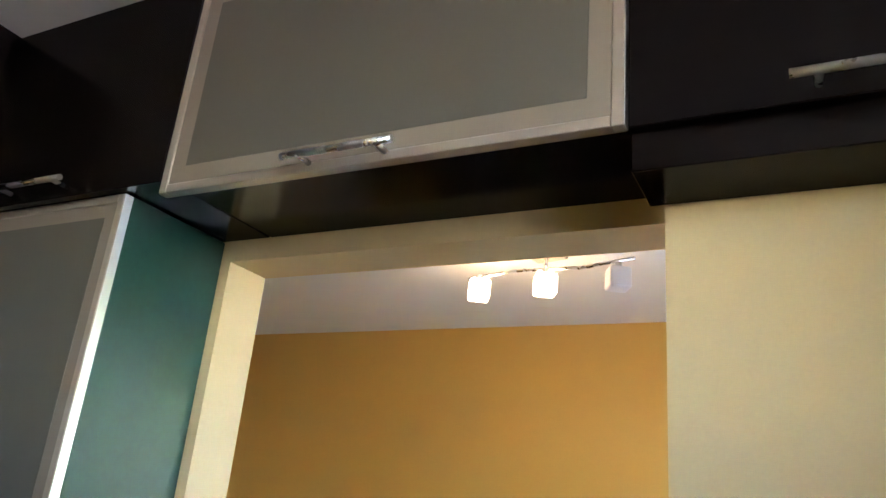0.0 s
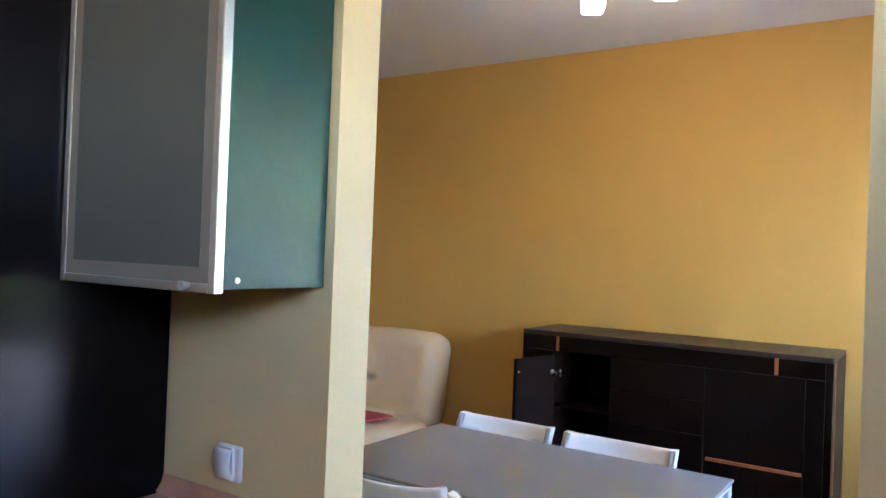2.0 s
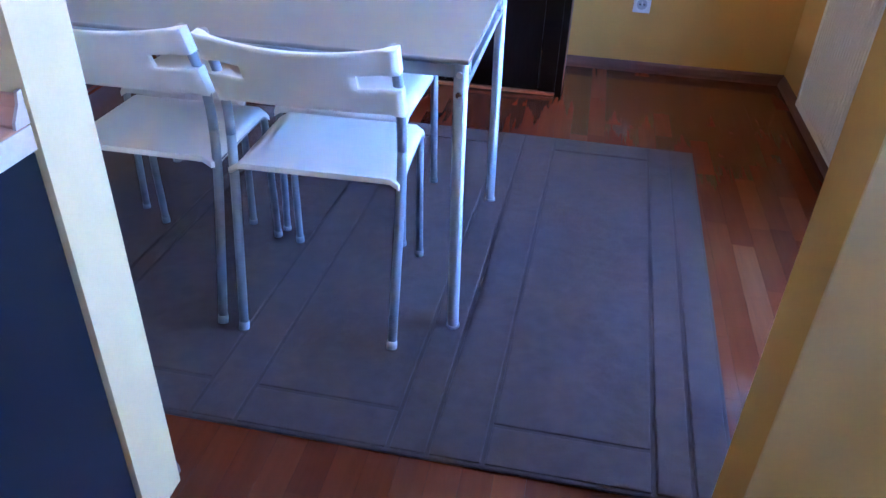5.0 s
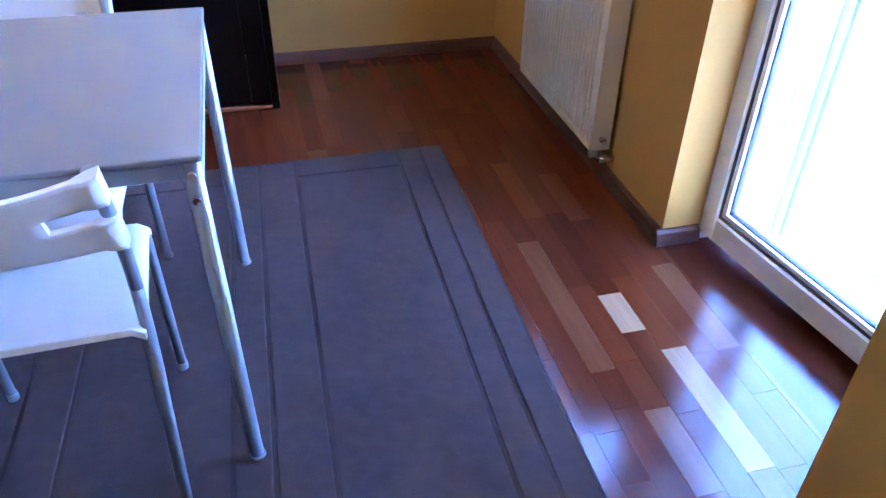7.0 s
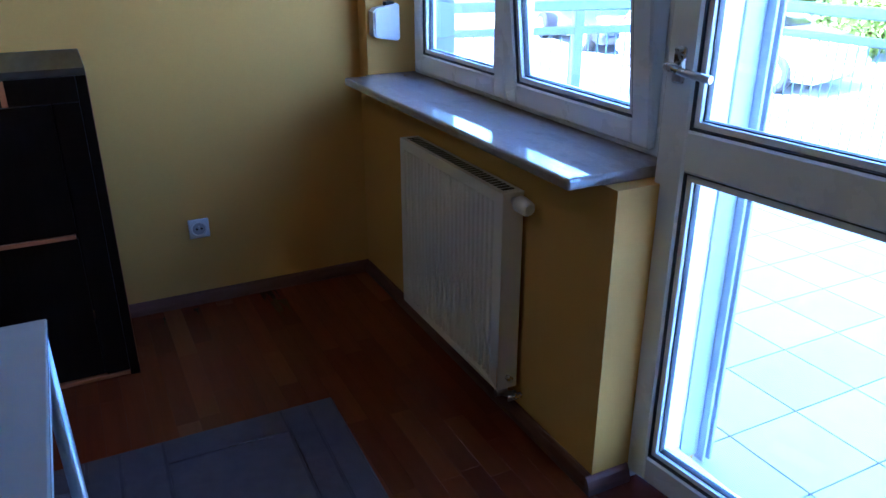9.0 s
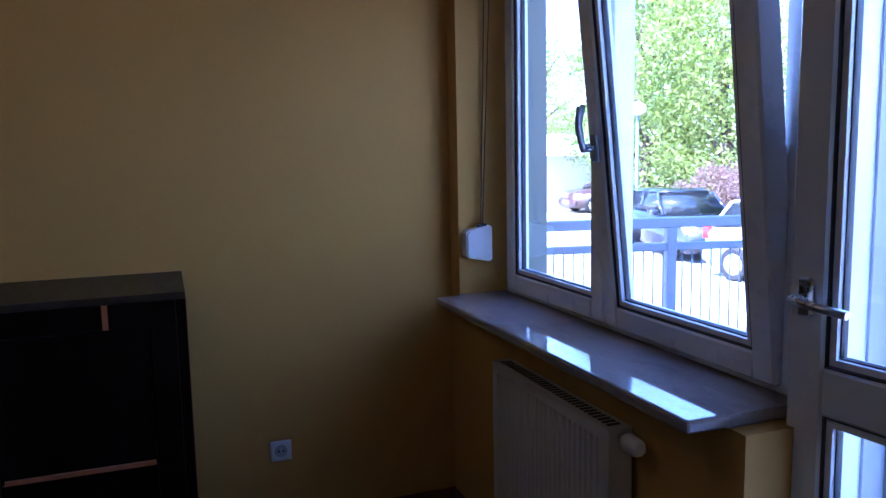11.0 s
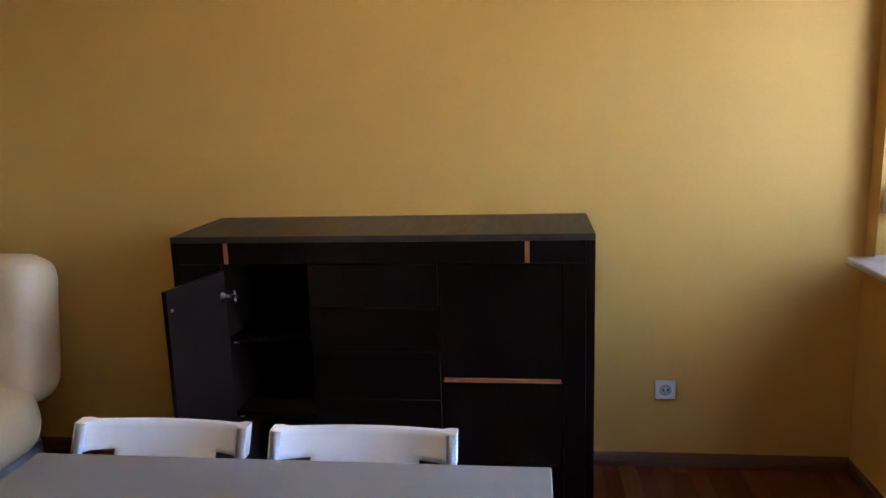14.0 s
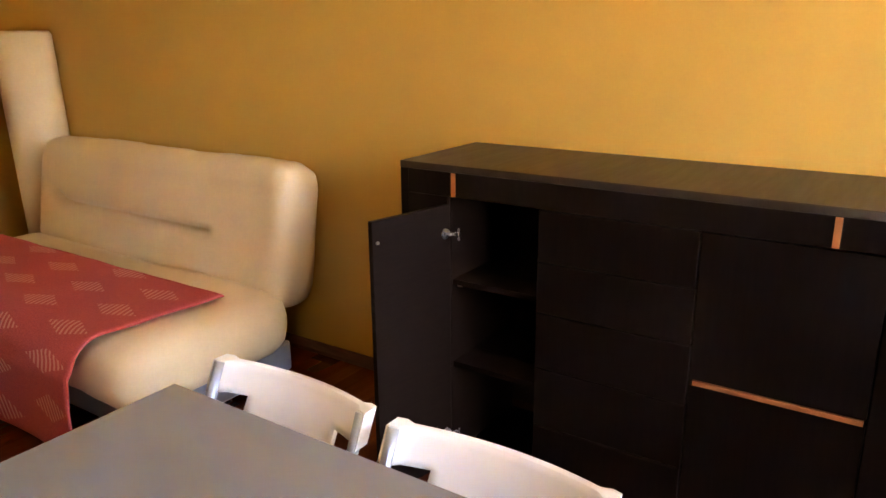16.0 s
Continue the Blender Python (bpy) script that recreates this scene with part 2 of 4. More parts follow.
def add_tube(bm, points, radius, sides=10, caps=True):
    """A round bar along a line of points; radius is one number or one for each point."""
    pts = [Vector(p) for p in points]
    rad = radius if isinstance(radius, (list, tuple)) else [radius] * len(pts)
    rings, up = [], None
    for i, p in enumerate(pts):
        d = (pts[min(i + 1, len(pts) - 1)] - pts[max(i - 1, 0)]).normalized()
        if up is None:
            up = Vector((0, 0, 1)) if abs(d.z) < 0.9 else Vector((1, 0, 0))
        u = d.cross(up).normalized()
        w = u.cross(d).normalized()
        up = w
        rings.append([bm.verts.new(p + rad[i] * (math.cos(a) * u + math.sin(a) * w)) for a in [2 * math.pi * k / sides for k in range(sides)]])
    for a, b in zip(rings, rings[1:]):
        for k in range(sides):
            f = bm.faces.new((a[k], a[(k + 1) % sides], b[(k + 1) % sides], b[k]))
            f.smooth = True
    if caps:
        bm.faces.new(rings[0][::-1])
        bm.faces.new(rings[-1])


def tube_bm(points, radius, sides=10):
    bm = bmesh.new()
    add_tube(bm, points, radius, sides)
    return bm


def bend(points, r, n=5):
    """Rounds the corners of a line of points."""
    pts = [Vector(p) for p in points]
    out = [pts[0]]
    for a, b, c in zip(pts, pts[1:], pts[2:]):
        s, e = b + (a - b).normalized() * r, b + (c - b).normalized() * r
        for k in range(n + 1):
            t = k / n
            out.append(s * (1 - t) ** 2 + b * 2 * t * (1 - t) + e * t * t)
    out.append(pts[-1])
    return out


def shell_bm(nu, nv, f, thick, keep=None, smooth=True):
    """A sheet of nu x nv cells through f(u, v), with thickness along the vector thick(u, v); keep(i, j) leaves cells out."""
    bm = bmesh.new()
    A, B = {}, {}
    cells = {(i, j) for i in range(nu) for j in range(nv) if keep is None or keep(i, j)}

    def v(store, i, j, s):
        if (i, j) not in store:
            p = Vector(f(i / nu, j / nv)) + Vector(thick(i / nu, j / nv)) * s
            store[i, j] = bm.verts.new(p)
        return store[i, j]
    for i, j in cells:
        q = ((i, j), (i + 1, j), (i + 1, j + 1), (i, j + 1))
        fa = bm.faces.new([v(A, *c, 0.5) for c in q])
        fb = bm.faces.new([v(B, *c, -0.5) for c in q[::-1]])
        fa.smooth = fb.smooth = smooth
        for (c, d), o in zip(zip(q, q[1:] + q[:1]), ((i, j - 1), (i + 1, j), (i, j + 1), (i - 1, j))):
            if o not in cells:
                bm.faces.new((v(A, *d, 0.5), v(A, *c, 0.5), v(B, *c, -0.5), v(B, *d, -0.5)))
    return bm


def finish(bm, name, material):
    bmesh.ops.recalc_face_normals(bm, faces=bm.faces)
    me = bpy.data.meshes.new(name)
    bm.to_mesh(me)
    bm.free()
    for m in (material if isinstance(material, (list, tuple)) else [material]):
        me.materials.append(m)
    return me


def thing(name, label, category, group="", kind="", at=None):
    ob = new(name)
    ob.empty_display_size = 0.1
    if at is not None:
        ob.matrix_world = at
    return tagged(ob, label, category, group, kind)


def part(name, bm, material, parent, label="", at=None):
    ob = new(name, finish(bm, name, material))
    if parent is not None:
        ob.parent = parent
    if at is not None:
        ob.matrix_basis = at
    if label:
        tagged(ob, label)
    return ob


def single(name, bm, material, label, category, group="", kind="", at=None):
    ob = part(name, bm, material, None, at=at)
    return tagged(ob, label, category, group, kind)


def soft_bm(x0, x1, y0, y1, z0, z1, r, seg=4, cuts=0, swell=0.0):
    """A padded block with round edges."""
    bm = bmesh.new()
    add_box(bm, x0, x1, y0, y1, z0, z1)
    bmesh.ops.bevel(bm, geom=list(bm.edges), offset=r, segments=seg, affect="EDGES", profile=0.5)
    for f in bm.faces:
        f.smooth = True
    return bm


# ---- the shell of the flat ----
def structure(name, bm, material, label, category):
    return single(name, bm, material, label, category, kind="structure")


DY0, DY1, DZ = 0.44, 1.264, 2.22              # balcony door opening
WY0, WY1, WZ0, WZ1 = 1.264, 2.845, 0.868, 2.22  # window opening
bm = bmesh.new()
add_box(bm, XL - 0.25, XO, YF, YF + 0.3, -0.2, ZC + 0.2)
structure("wall_far", bm, M_WALL, "warm yellow painted wall behind the dark sideboard", "wall")
bm = bmesh.new()
add_box(bm, XW, XO, WY0, YF, -0.2, WZ0)                # parapet with the radiator
add_box(bm, XW, XO, WY1, YF, WZ0, ZC + 0.2)
add_box(bm, XW, XO, DY0, WY1, DZ, ZC + 0.2)
add_box(bm, XW, XO, PB1, DY0, -0.2, ZC + 0.2)
structure("wall_window", bm, M_WALL, "yellow painted outer wall with window and balcony door", "wall")
structure("wall_left", box_bm(XL - 0.25, XL, -0.2, YF, -0.2, ZC + 0.2), M_WALL, "warm yellow painted wall by the sofa", "wall")
bm = bmesh.new()
add_box(bm, XL, OX0, 0, KT, -0.2, ZC + 0.2)
add_box(bm, OX0, XW, 0, KT, OZ, ZC + 0.2)
structure("wall_kitchen", bm, M_KWALL, "pale yellow wall with a wide walkway to the kitchen", "wall")
structure("wall_pier", box_bm(OX1, XO, PB0 + 0.004, PB1, -0.2, ZC + 0.2), M_WALL, "warm yellow wall piece beside the walkway", "wall")
structure("wall_pier_face", box_bm(OX1, XW, PB0, PB0 + 0.004, -0.2, ZK), M_KWALL, "pale yellow kitchen side of the wall piece", "wall")
structure("ceiling", box_bm(XL, XW, KT, YF, ZC, ZC + 0.2), M_CEIL, "plain white painted room ceiling", "ceiling")
structure("ceiling_kitchen", box_bm(-1.6, XW, -3.2, -0.001, ZK, ZK + 0.2), M_CEIL, "plain white painted kitchen ceiling", "ceiling")
structure("wall_kitchen_back", box_bm(-1.8, XO, -3.4, -3.2, -0.2, ZK + 0.2), M_KWALL, "plain pale kitchen wall", "wall")
structure("wall_kitchen_left", box_bm(-1.8, -1.6, -3.2, 0, -0.2, ZK + 0.2), M_KWALL, "plain pale kitchen wall", "wall")
KW0, KW1, KWZ0, KWZ1 = -2.1, -1.0, 1.72, 2.38        # kitchen window that lights the cabinets
bm = bmesh.new()
add_box(bm, XW, XO, -3.2, KW0, -0.2, ZK + 0.2)
add_box(bm, XW, XO, KW1, PB0, -0.2, ZK + 0.2)
add_box(bm, XW, XO, KW0, KW1, -0.2, KWZ0)
add_box(bm, XW, XO, KW0, KW1, KWZ1, ZK + 0.2)
structure("wall_kitchen_window", bm, M_KWALL, "pale yellow kitchen outer wall with a window opening", "wall")
# unseen block added on top so its shadow covers terrace and railing
structure("wall_sun_block", box_bm(XL - 0.25, XO, -3.4, YF + 0.3, ZC + 0.21, 5.0), M_CEIL, "plain unseen block above the flat, added to shade the terrace", "wall")
bm = box_bm(XL, XW, 0.0, YF, -0.2, -0.004)
add_box(bm, -1.6, XW, -3.2, -0.0005, -0.2, -0.004)
floor = structure("floor", bm, M_SUB, "glossy reddish brown hardwood strip floor", "floor")
structure("floor_threshold", box_bm(XW, XF + 0.05, DY0, DY1, -0.2, 0.0), M_FLOOR, "dark wood under the balcony door", "floor")


# skirting boards with a sloped top
def skirting(name, p, q, inward):
    p, q, n = Vector((*p, 0)), Vector((*q, 0)), Vector((*inward, 0))
    bm = bmesh.new()
    prof = [(0, 0), (0.022, 0), (0.021, 0.018), (0.013, 0.040), (0.006, 0.049), (0, 0.051)]
    rows = [[bm.verts.new(e + n * a + Vector((0, 0, h))) for a, h in prof] for e in (p, q)]
    for a, b in zip(range(6), [1, 2, 3, 4, 5, 0]):
        bm.faces.new((rows[0][a], rows[0][b], rows[1][b], rows[1][a]))
    bm.faces.new(rows[0])
    bm.faces.new(rows[1][::-1])
    return structure(name, bm, M_SKIRT, "brown wooden skirting board along the wall", "baseboard")


skirting("baseboard", (XL, YF), (XW, YF), (0, -1))
skirting("baseboard", (XW, YF - 0.022), (XW, DY1), (-1, 0))
skirting("baseboard", (XW - 0.022, DY1), (XW + 0.12, DY1), (0, -1))
skirting("baseboard", (XL, KT), (XL, YF - 0.022), (1, 0))
skirting("baseboard", (XW, DY0), (XW, PB1), (-1, 0))
skirting("baseboard", (OX1 + 0.01, PB1), (XW - 0.022, PB1), (0, 1))
skirting("baseboard", (OX0 - 0.01, KT), (XL + 0.022, KT), (0, 1))


# ---- window and balcony door ----
def frame_bm(y0, y1, z0, z1, x0, x1, w, wb=None, bevel=0.006):
    bm = bmesh.new()
    wb = wb or w
    add_box(bm, x0, x1, y0, y0 + w, z0, z1, bevel)
    add_box(bm, x0, x1, y1 - w, y1, z0, z1, bevel)
    add_box(bm, x0 + 0.0005, x1 - 0.0005, y0 + w - 0.003, y1 - w + 0.003, z0, z0 + wb, bevel)
    add_box(bm, x0 + 0.0005, x1 - 0.0005, y0 + w - 0.003, y1 - w + 0.003, z1 - w, z1, bevel)
    return bm


def beads_bm(y0, y1, z0, z1, x0, x1, w=0.012):
    bm = bmesh.new()
    add_box(bm, x0, x1, y0, y0 + w, z0, z1)
    add_box(bm, x0, x1, y1 - w, y1, z0, z1)
    add_box(bm, x0, x1, y0 + w, y1 - w, z0, z0 + w)
    add_box(bm, x0, x1, y0 + w, y1 - w, z1 - w, z1)
    return bm


def pane(name, y0, y1, z0, z1, x, parent):
    p = part(name, box_bm(x - 0.003, x + 0.003, y0, y1, z0, z1), M_GLASS, parent, "clear glass pane")
    p.visible_shadow = False
    return p


def sash(name, parent, w, h, label, rail=None, at=None, s=0.070):
    """A glazed sash in its own axes: y from 0 (hinge or right) to w, z from 0 to h, inner face at x = 0."""
    fr = part(name, frame_bm(0, w, 0, h, 0, 0.07, s), M_PVC, parent, label, at)
    spans = [(s, h - s)]
    if rail:
        part("middle_rail", box_bm(0.001, 0.069, s - 0.003, w - s + 0.003, rail - 0.05, rail + 0.05, bevel=0.006), M_PVC, fr)
        spans = [(s, rail - 0.05), (rail + 0.05, h - s)]
    for a, b in spans:
        part("seal", beads_bm(s, w - s, a, b, 0.006, 0.064, 0.003), M_RUBBER, fr, "thin black rubber seal")
        part("glazing_bead", beads_bm(s + 0.006, w - s - 0.006, a + 0.006, b - 0.006, 0.012, 0.058, 0.014), M_PVC, fr)
        part("glass_seal", beads_bm(s + 0.02, w - s - 0.02, a + 0.02, b - 0.02, 0.024, 0.046, 0.0025), M_RUBBER, fr)
        pane("pane", s + 0.022, w - s - 0.022, a + 0.022, b - 0.022, 0.035, fr)
    return fr


def lever(name, parent, at, up=False):
    """A window lever: a backplate, a neck and a bent grip."""
    bm = box_bm(-0.012, 0, -0.016, 0.016, -0.04, 0.04, bevel=0.004)
    add_tube(bm, [(-0.01, 0, 0), (-0.05, 0, 0)], 0.009)
    d = -1 if not up else 1
    g = [(-0.045, 0.004, 0), (-0.05, -0.01, 0), (-0.055, -0.06, -0.006), (-0.05, -0.12, -0.012)] if not up else [(-0.045, 0, -0.004), (-0.05, 0, 0.02), (-0.058, 0, 0.07), (-0.045, 0, 0.125)]
    add_tube(bm, bend(g, 0.012), 0.009)
    return part(name, bm, M_TUBE if up else M_STEEL, parent, "curved lever handle", at)


win = thing("window_1", "white plastic double window, one sash tilted open inward", "window", kind="structure")
part("window_frame", frame_bm(WY0 + 0.075, WY1 - 0.03, WZ0 + 0.03, WZ1, XF, XF + 0.075, 0.055), M_PVC, win)
part("mullion", box_bm(XF + 0.001, XF + 0.074, 2.047, 2.097, WZ0 + 0.08, WZ1 - 0.05, bevel=0.004), M_PVC, win)
sash("sash", win, 0.70, WZ1 - WZ0 - 0.083, "closed white sash", at=pose(XF - 0.018, 2.077, WZ0 + 0.048))
tilted = sash("sash", win, 0.695, WZ1 - WZ0 - 0.083, "white sash tilted inward at the top", at=pose(XF - 0.018, 1.370, WZ0 + 0.048) @ pose(0, 0, 0, 0, -6.0, 0))
lever("window_handle", win, pose(XF - 0.02, 2.120, 1.47), up=True)
lever("window_handle", tilted, pose(0, 0.655, 0.55), up=True)
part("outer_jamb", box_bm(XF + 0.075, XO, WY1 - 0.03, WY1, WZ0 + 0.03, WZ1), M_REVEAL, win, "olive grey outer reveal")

door = thing("door_1", "white plastic balcony door with two panes, slightly open inward", "door", kind="structure")
part("door_frame", frame_bm(DY0, DY1 + 0.075, 0.0, DZ, XF + 0.045, XF + 0.12, 0.06, 0.04), M_PVC, door)
leaf = sash("door_leaf", door, 0.80, DZ - 0.06, "white glazed leaf standing ajar", rail=0.935, s=0.082, at=pose(1.888, 0.492, 0.025) @ pose(0, 0, 0, 0, 0, 7.0))
lever("door_handle", leaf, pose(0, 0.757, 1.125))
part("inner_lining", box_bm(1.80, XF + 0.1215, DY1 - 0.005, DY1 - 0.001, 0.0, DZ), M_PVC, door)
M_GUIDE = surface("pale_grey_guide_plastic", (0.36, 0.37, 0.38), 0.35, vary=0.04, scale=4, fine=200, bump=0.02)
for y0, y1 in ((DY1 - 0.012, DY1 - 0.001), (DY0 + 0.001, DY0 + 0.012)):
    part("outer_lining", box_bm(XF + 0.122, XO - 0.001, y0, y1, 0.0, DZ), M_GUIDE, door)
for y, d in ((DY1 - 0.001, -1), (DY0 + 0.001, 1)):
    bm = bmesh.new()
    for x0, x1, w in ((0.0, 0.010, 0.034), (0.026, 0.036, 0.034), (0.010, 0.026, 0.012)):
        a, b = sorted((y, y + d * w))
        add_box(bm, XO + 0.002 + x0, XO + 0.002 + x1, a, b, -0.02, DZ + 0.02, bevel=0.0015)
    part("shutter_guide", bm, M_GUIDE, door, "pale roller shutter guide rail")
for z in (0.35, 0.95, 1.15, 1.75):
    part("lock_plate", box_bm(XF + 0.07, XF + 0.1, DY1 + 0.005, DY1 + 0.015, z, z + 0.09, bevel=0.002), M_STEEL, door, "small steel lock plate")

bm = bmesh.new()
add_box(bm, 1.557, XW + 0.004, DY1 + 0.045, WY1 - 0.022, 0.869, 0.899, bevel=0.008, seg=2)
add_box(bm, XW - 0.010, XF + 0.072, DY1 + 0.046, WY1 - 0.001, 0.8695, 0.8988)
single("window_sill", bm, M_SILL, "polished grey stone window sill with reflections", "window sill", kind="structure")

single("outer_window_sill", box_bm(XF + 0.074, XO + 0.03, WY0 + 0.076, WY1 - 0.031, 0.862, 0.890, bevel=0.003), M_TUBE, "grey metal sill outside the window", "window sill", kind="structure")

# shutter belt winder on the window reveal
wd = thing("shutter_winder", "white plastic shutter strap winder on the window reveal", "shutter winder")
bm = bmesh.new()
prof = [(1.680, 1.058), (1.680, 1.146), (1.694, 1.158), (1.782, 1.174), (1.792, 1.166), (1.792, 1.040), (1.782, 1.031), (1.694, 1.046)]
rows = [[bm.verts.new((x, y, z)) for x, z in prof] for y in (WY1 - 0.052, WY1 - 0.001)]
for a in range(8):
    bm.faces.new((rows[0][a], rows[0][(a + 1) % 8], rows[1][(a + 1) % 8], rows[1][a]))
bm.faces.new(rows[0])
bm.faces.new(rows[1][::-1])
bmesh.ops.bevel(bm, geom=[e for e in bm.edges if all(abs(v.co.y - WY1 + 0.052) < 1e-4 for v in e.verts)], offset=0.006, segments=2, affect="EDGES")
part("case", bm, M_WHITE, wd)
part("strap_guide", box_bm(1.735, 1.775, WY1 - 0.040, WY1 - 0.012, 1.165, 1.181, bevel=0.003), M_DARKIN, wd)
for x0, x1 in ((1.752, 1.788), (1.760, 1.812)):
    part("cord", tube_bm([(x0, WY1 - 0.026, 1.17), (x1, WY1 - 0.014, 2.21)], 0.0022, 6), M_RUBBER, wd, "thin grey shutter cord")

# ---- kitchen ----
TX = -0.527                                  # side of the tall kitchen unit


def bar_handle(parent, x0, x1, y, z, name="handle"):
    bm = tube_bm([(x0, y - 0.032, z), (x1, y - 0.032, z)], 0.006, 10)
    for x in (x0 + 0.03, x1 - 0.03):
        add_tube(bm, [(x, y, z), (x, y - 0.032, z)], 0.005, 8)
    return part(name, bm, M_STEEL, parent, "brushed steel bar handle")


def alu_door(parent, x0, x1, z0, z1, y, fw=0.045, label="frosted glass door in an aluminium frame"):
    """A cabinet door: aluminium frame round a frosted pane, front face at y."""
    rw = 0.017
    d = part("door", box_bm(x0 + 0.001, x1 - 0.001, y + 0.003, y + 0.02, z0 + 0.001, z1 - 0.001), M_BAND, parent, label)
    for a in ((x0, x0 + rw, z0, z1), (x1 - rw, x1, z0, z1), (x0 + rw, x1 - rw, z0, z0 + rw), (x0 + rw, x1 - rw, z1 - rw, z1)):
        part("frame_rail", box_bm(a[0], a[1], y, y + 0.0205, a[2], a[3], bevel=0.0015), M_TAUPE, d, "warm grey aluminium rail")
    part("glass_panel", box_bm(x0 + fw, x1 - fw, y + 0.0022, y + 0.010, z0 + fw, z1 - fw), M_FROST, d, "smoky frosted glass")
    # side edge in a paler metal than the rails: the window's gleam as colour
    part("edge_strip", box_bm(x1 + 0.0002, x1 + 0.0012, y + 0.001, y + 0.019, z0 + 0.001, z1 - 0.001), M_ALU, d, "aluminium door edge, paler for the window's reflection")
    return d


tall = thing("tall_kitchen_cabinet", "tall dark laminate kitchen cabinet up to the ceiling", "cabinet")
part("body", box_bm(TX - 0.6, TX, -0.60, -0.003, 0.0, ZK - 0.005, bevel=0.002), M_KDARK, tall)
part("door", box_bm(TX - 0.598, TX - 0.002, -0.62, -0.602, 0.1, 2.05, bevel=0.002), M_KDARK, tall)
part("door", box_bm(TX - 0.598, TX - 0.002, -0.62, -0.602, 2.055, ZK - 0.02, bevel=0.002), M_KDARK, tall)

wc = thing("wall_cabinet", "wall cabinet with dark green sides and frosted glass door", "wall cabinet")
part("body", box_bm(TX + 0.002, -0.035, -0.258, -0.003, 1.360, 2.066, bevel=0.002), M_KSIDE, wc)
dr = alu_door(wc, TX + 0.004, -0.033, 1.353, 2.064, -0.28)
bm = tube_bm([(-0.10, -0.28, 1.365), (-0.10, -0.298, 1.365)], [0.005, 0.009], 10)
part("knob", bm, M_STEEL, dr, "small steel knob")
part("screw_cap", tube_bm([(-0.036, -0.228, 1.376), (-0.032, -0.228, 1.376)], 0.0055, 12), M_WHITE, wc, "small white screw cap")

for k, (a, b, glazed) in enumerate(((TX + 0.002, 0.088, False), (0.09, 0.912, True), (0.914, XW - 0.003, False))):
    tc = thing("top_cabinet", "dark top cabinet with frosted glass flap in aluminium" if glazed else "dark laminate top cabinet with steel bar handle", "wall cabinet", group="cabinets above the walkway")
    yb, zb = (-0.003, 2.068) if k < 2 else (PB0 - 0.003, 1.977)
    part("body", box_bm(a + 0.001, b - 0.001, -0.288, yb, zb, ZK - 0.006, bevel=0.0015), M_KDARK, tc)
    if glazed:
        fd = alu_door(tc, a + 0.001, b - 0.001, 2.034, 2.48, -0.31, 0.05, "frosted glass flap in a pale aluminium frame")
        bar_handle(fd, 0.385, 0.585, -0.31, 2.049)
    else:
        fd = part("door", box_bm(a + 0.002, b - 0.002, -0.308, -0.290, 2.06 if k == 0 else 2.03, 2.50, bevel=0.0015), M_KDARK, tc)
        bar_handle(fd, *((-0.37, -0.15) if k == 0 else (1.105, 1.31)), -0.308, 2.085 if k == 0 else 2.050)

bc = thing("base_cabinet", "dark laminate base cabinet at the end of the counter", "cabinet")
part("body", box_bm(TX + 0.004, -0.039, -0.505, -0.003, 0.1, 0.808, bevel=0.0015), M_KDARK, bc)
part("end_panel", box_bm(-0.038, -0.023, -0.51, -0.003, 0.0, 0.808, bevel=0.0015), M_KPANEL, bc, "plain dark end panel")
part("plinth", box_bm(TX + 0.004, -0.039, -0.495, -0.475, 0.0, 0.099), M_KDARK, bc)
bd = part("door", box_bm(TX + 0.008, -0.026, -0.530, -0.511, 0.105, 0.655, bevel=0.0015), M_KDARK, bc)
bdr = part("drawer_front", box_bm(TX + 0.008, -0.026, -0.530, -0.511, 0.66, 0.803, bevel=0.0015), M_KDARK, bc)
for z, pr in ((0.765, bdr), (0.60, bd)):
    part("knob", tube_bm([(-0.062, -0.530, z), (-0.062, -0.544, z), (-0.062, -0.546, z), (-0.062, -0.562, z)], [0.006, 0.006, 0.012, 0.011], 12), M_STEEL, pr, "round steel knob")
ct = thing("worktop", "peach marbled laminate kitchen worktop with rounded edge", "worktop")
part("slab", box_bm(TX + 0.002, -0.020, -0.550, -0.003, 0.81, 0.848, bevel=0.006, seg=3), M_COUNTER, ct)
part("edge_strip", box_bm(-0.0195, -0.0175, -0.544, -0.004, 0.811, 0.846), M_CEDGE, ct, "pale cream marbled edge strip")
bm = bmesh.new()
prof = [(-0.003, 0.849), (-0.026, 0.849), (-0.026, 0.853), (-0.012, 0.872), (-0.009, 0.888), (-0.003, 0.889)]
rows = [[bm.verts.new((x, y, z)) for y, z in prof] for x in (TX + 0.003, -0.024)]
for a in range(6):
    bm.faces.new((rows[0][a], rows[0][(a + 1) % 6], rows[1][(a + 1) % 6], rows[1][a]))
bm.faces.new(rows[0])
bm.faces.new(rows[1][::-1])
part("upstand", bm, M_COUNTER, ct, "low marbled upstand along the wall")
bm = bmesh.new()
prof2 = [(-0.002, 0.848), (-0.030, 0.848), (-0.028, 0.858), (-0.014, 0.878), (-0.010, 0.894), (-0.002, 0.895)]
rows = [[bm.verts.new((x, y, z)) for y, z in prof2] for x in (-0.0235, -0.0185)]
for a in range(6):
    bm.faces.new((rows[0][a], rows[0][(a + 1) % 6], rows[1][(a + 1) % 6], rows[1][a]))
bm.faces.new(rows[0])
bm.faces.new(rows[1][::-1])
part("end_cap", bm, M_CEDGE, ct, "pale plastic end cap")

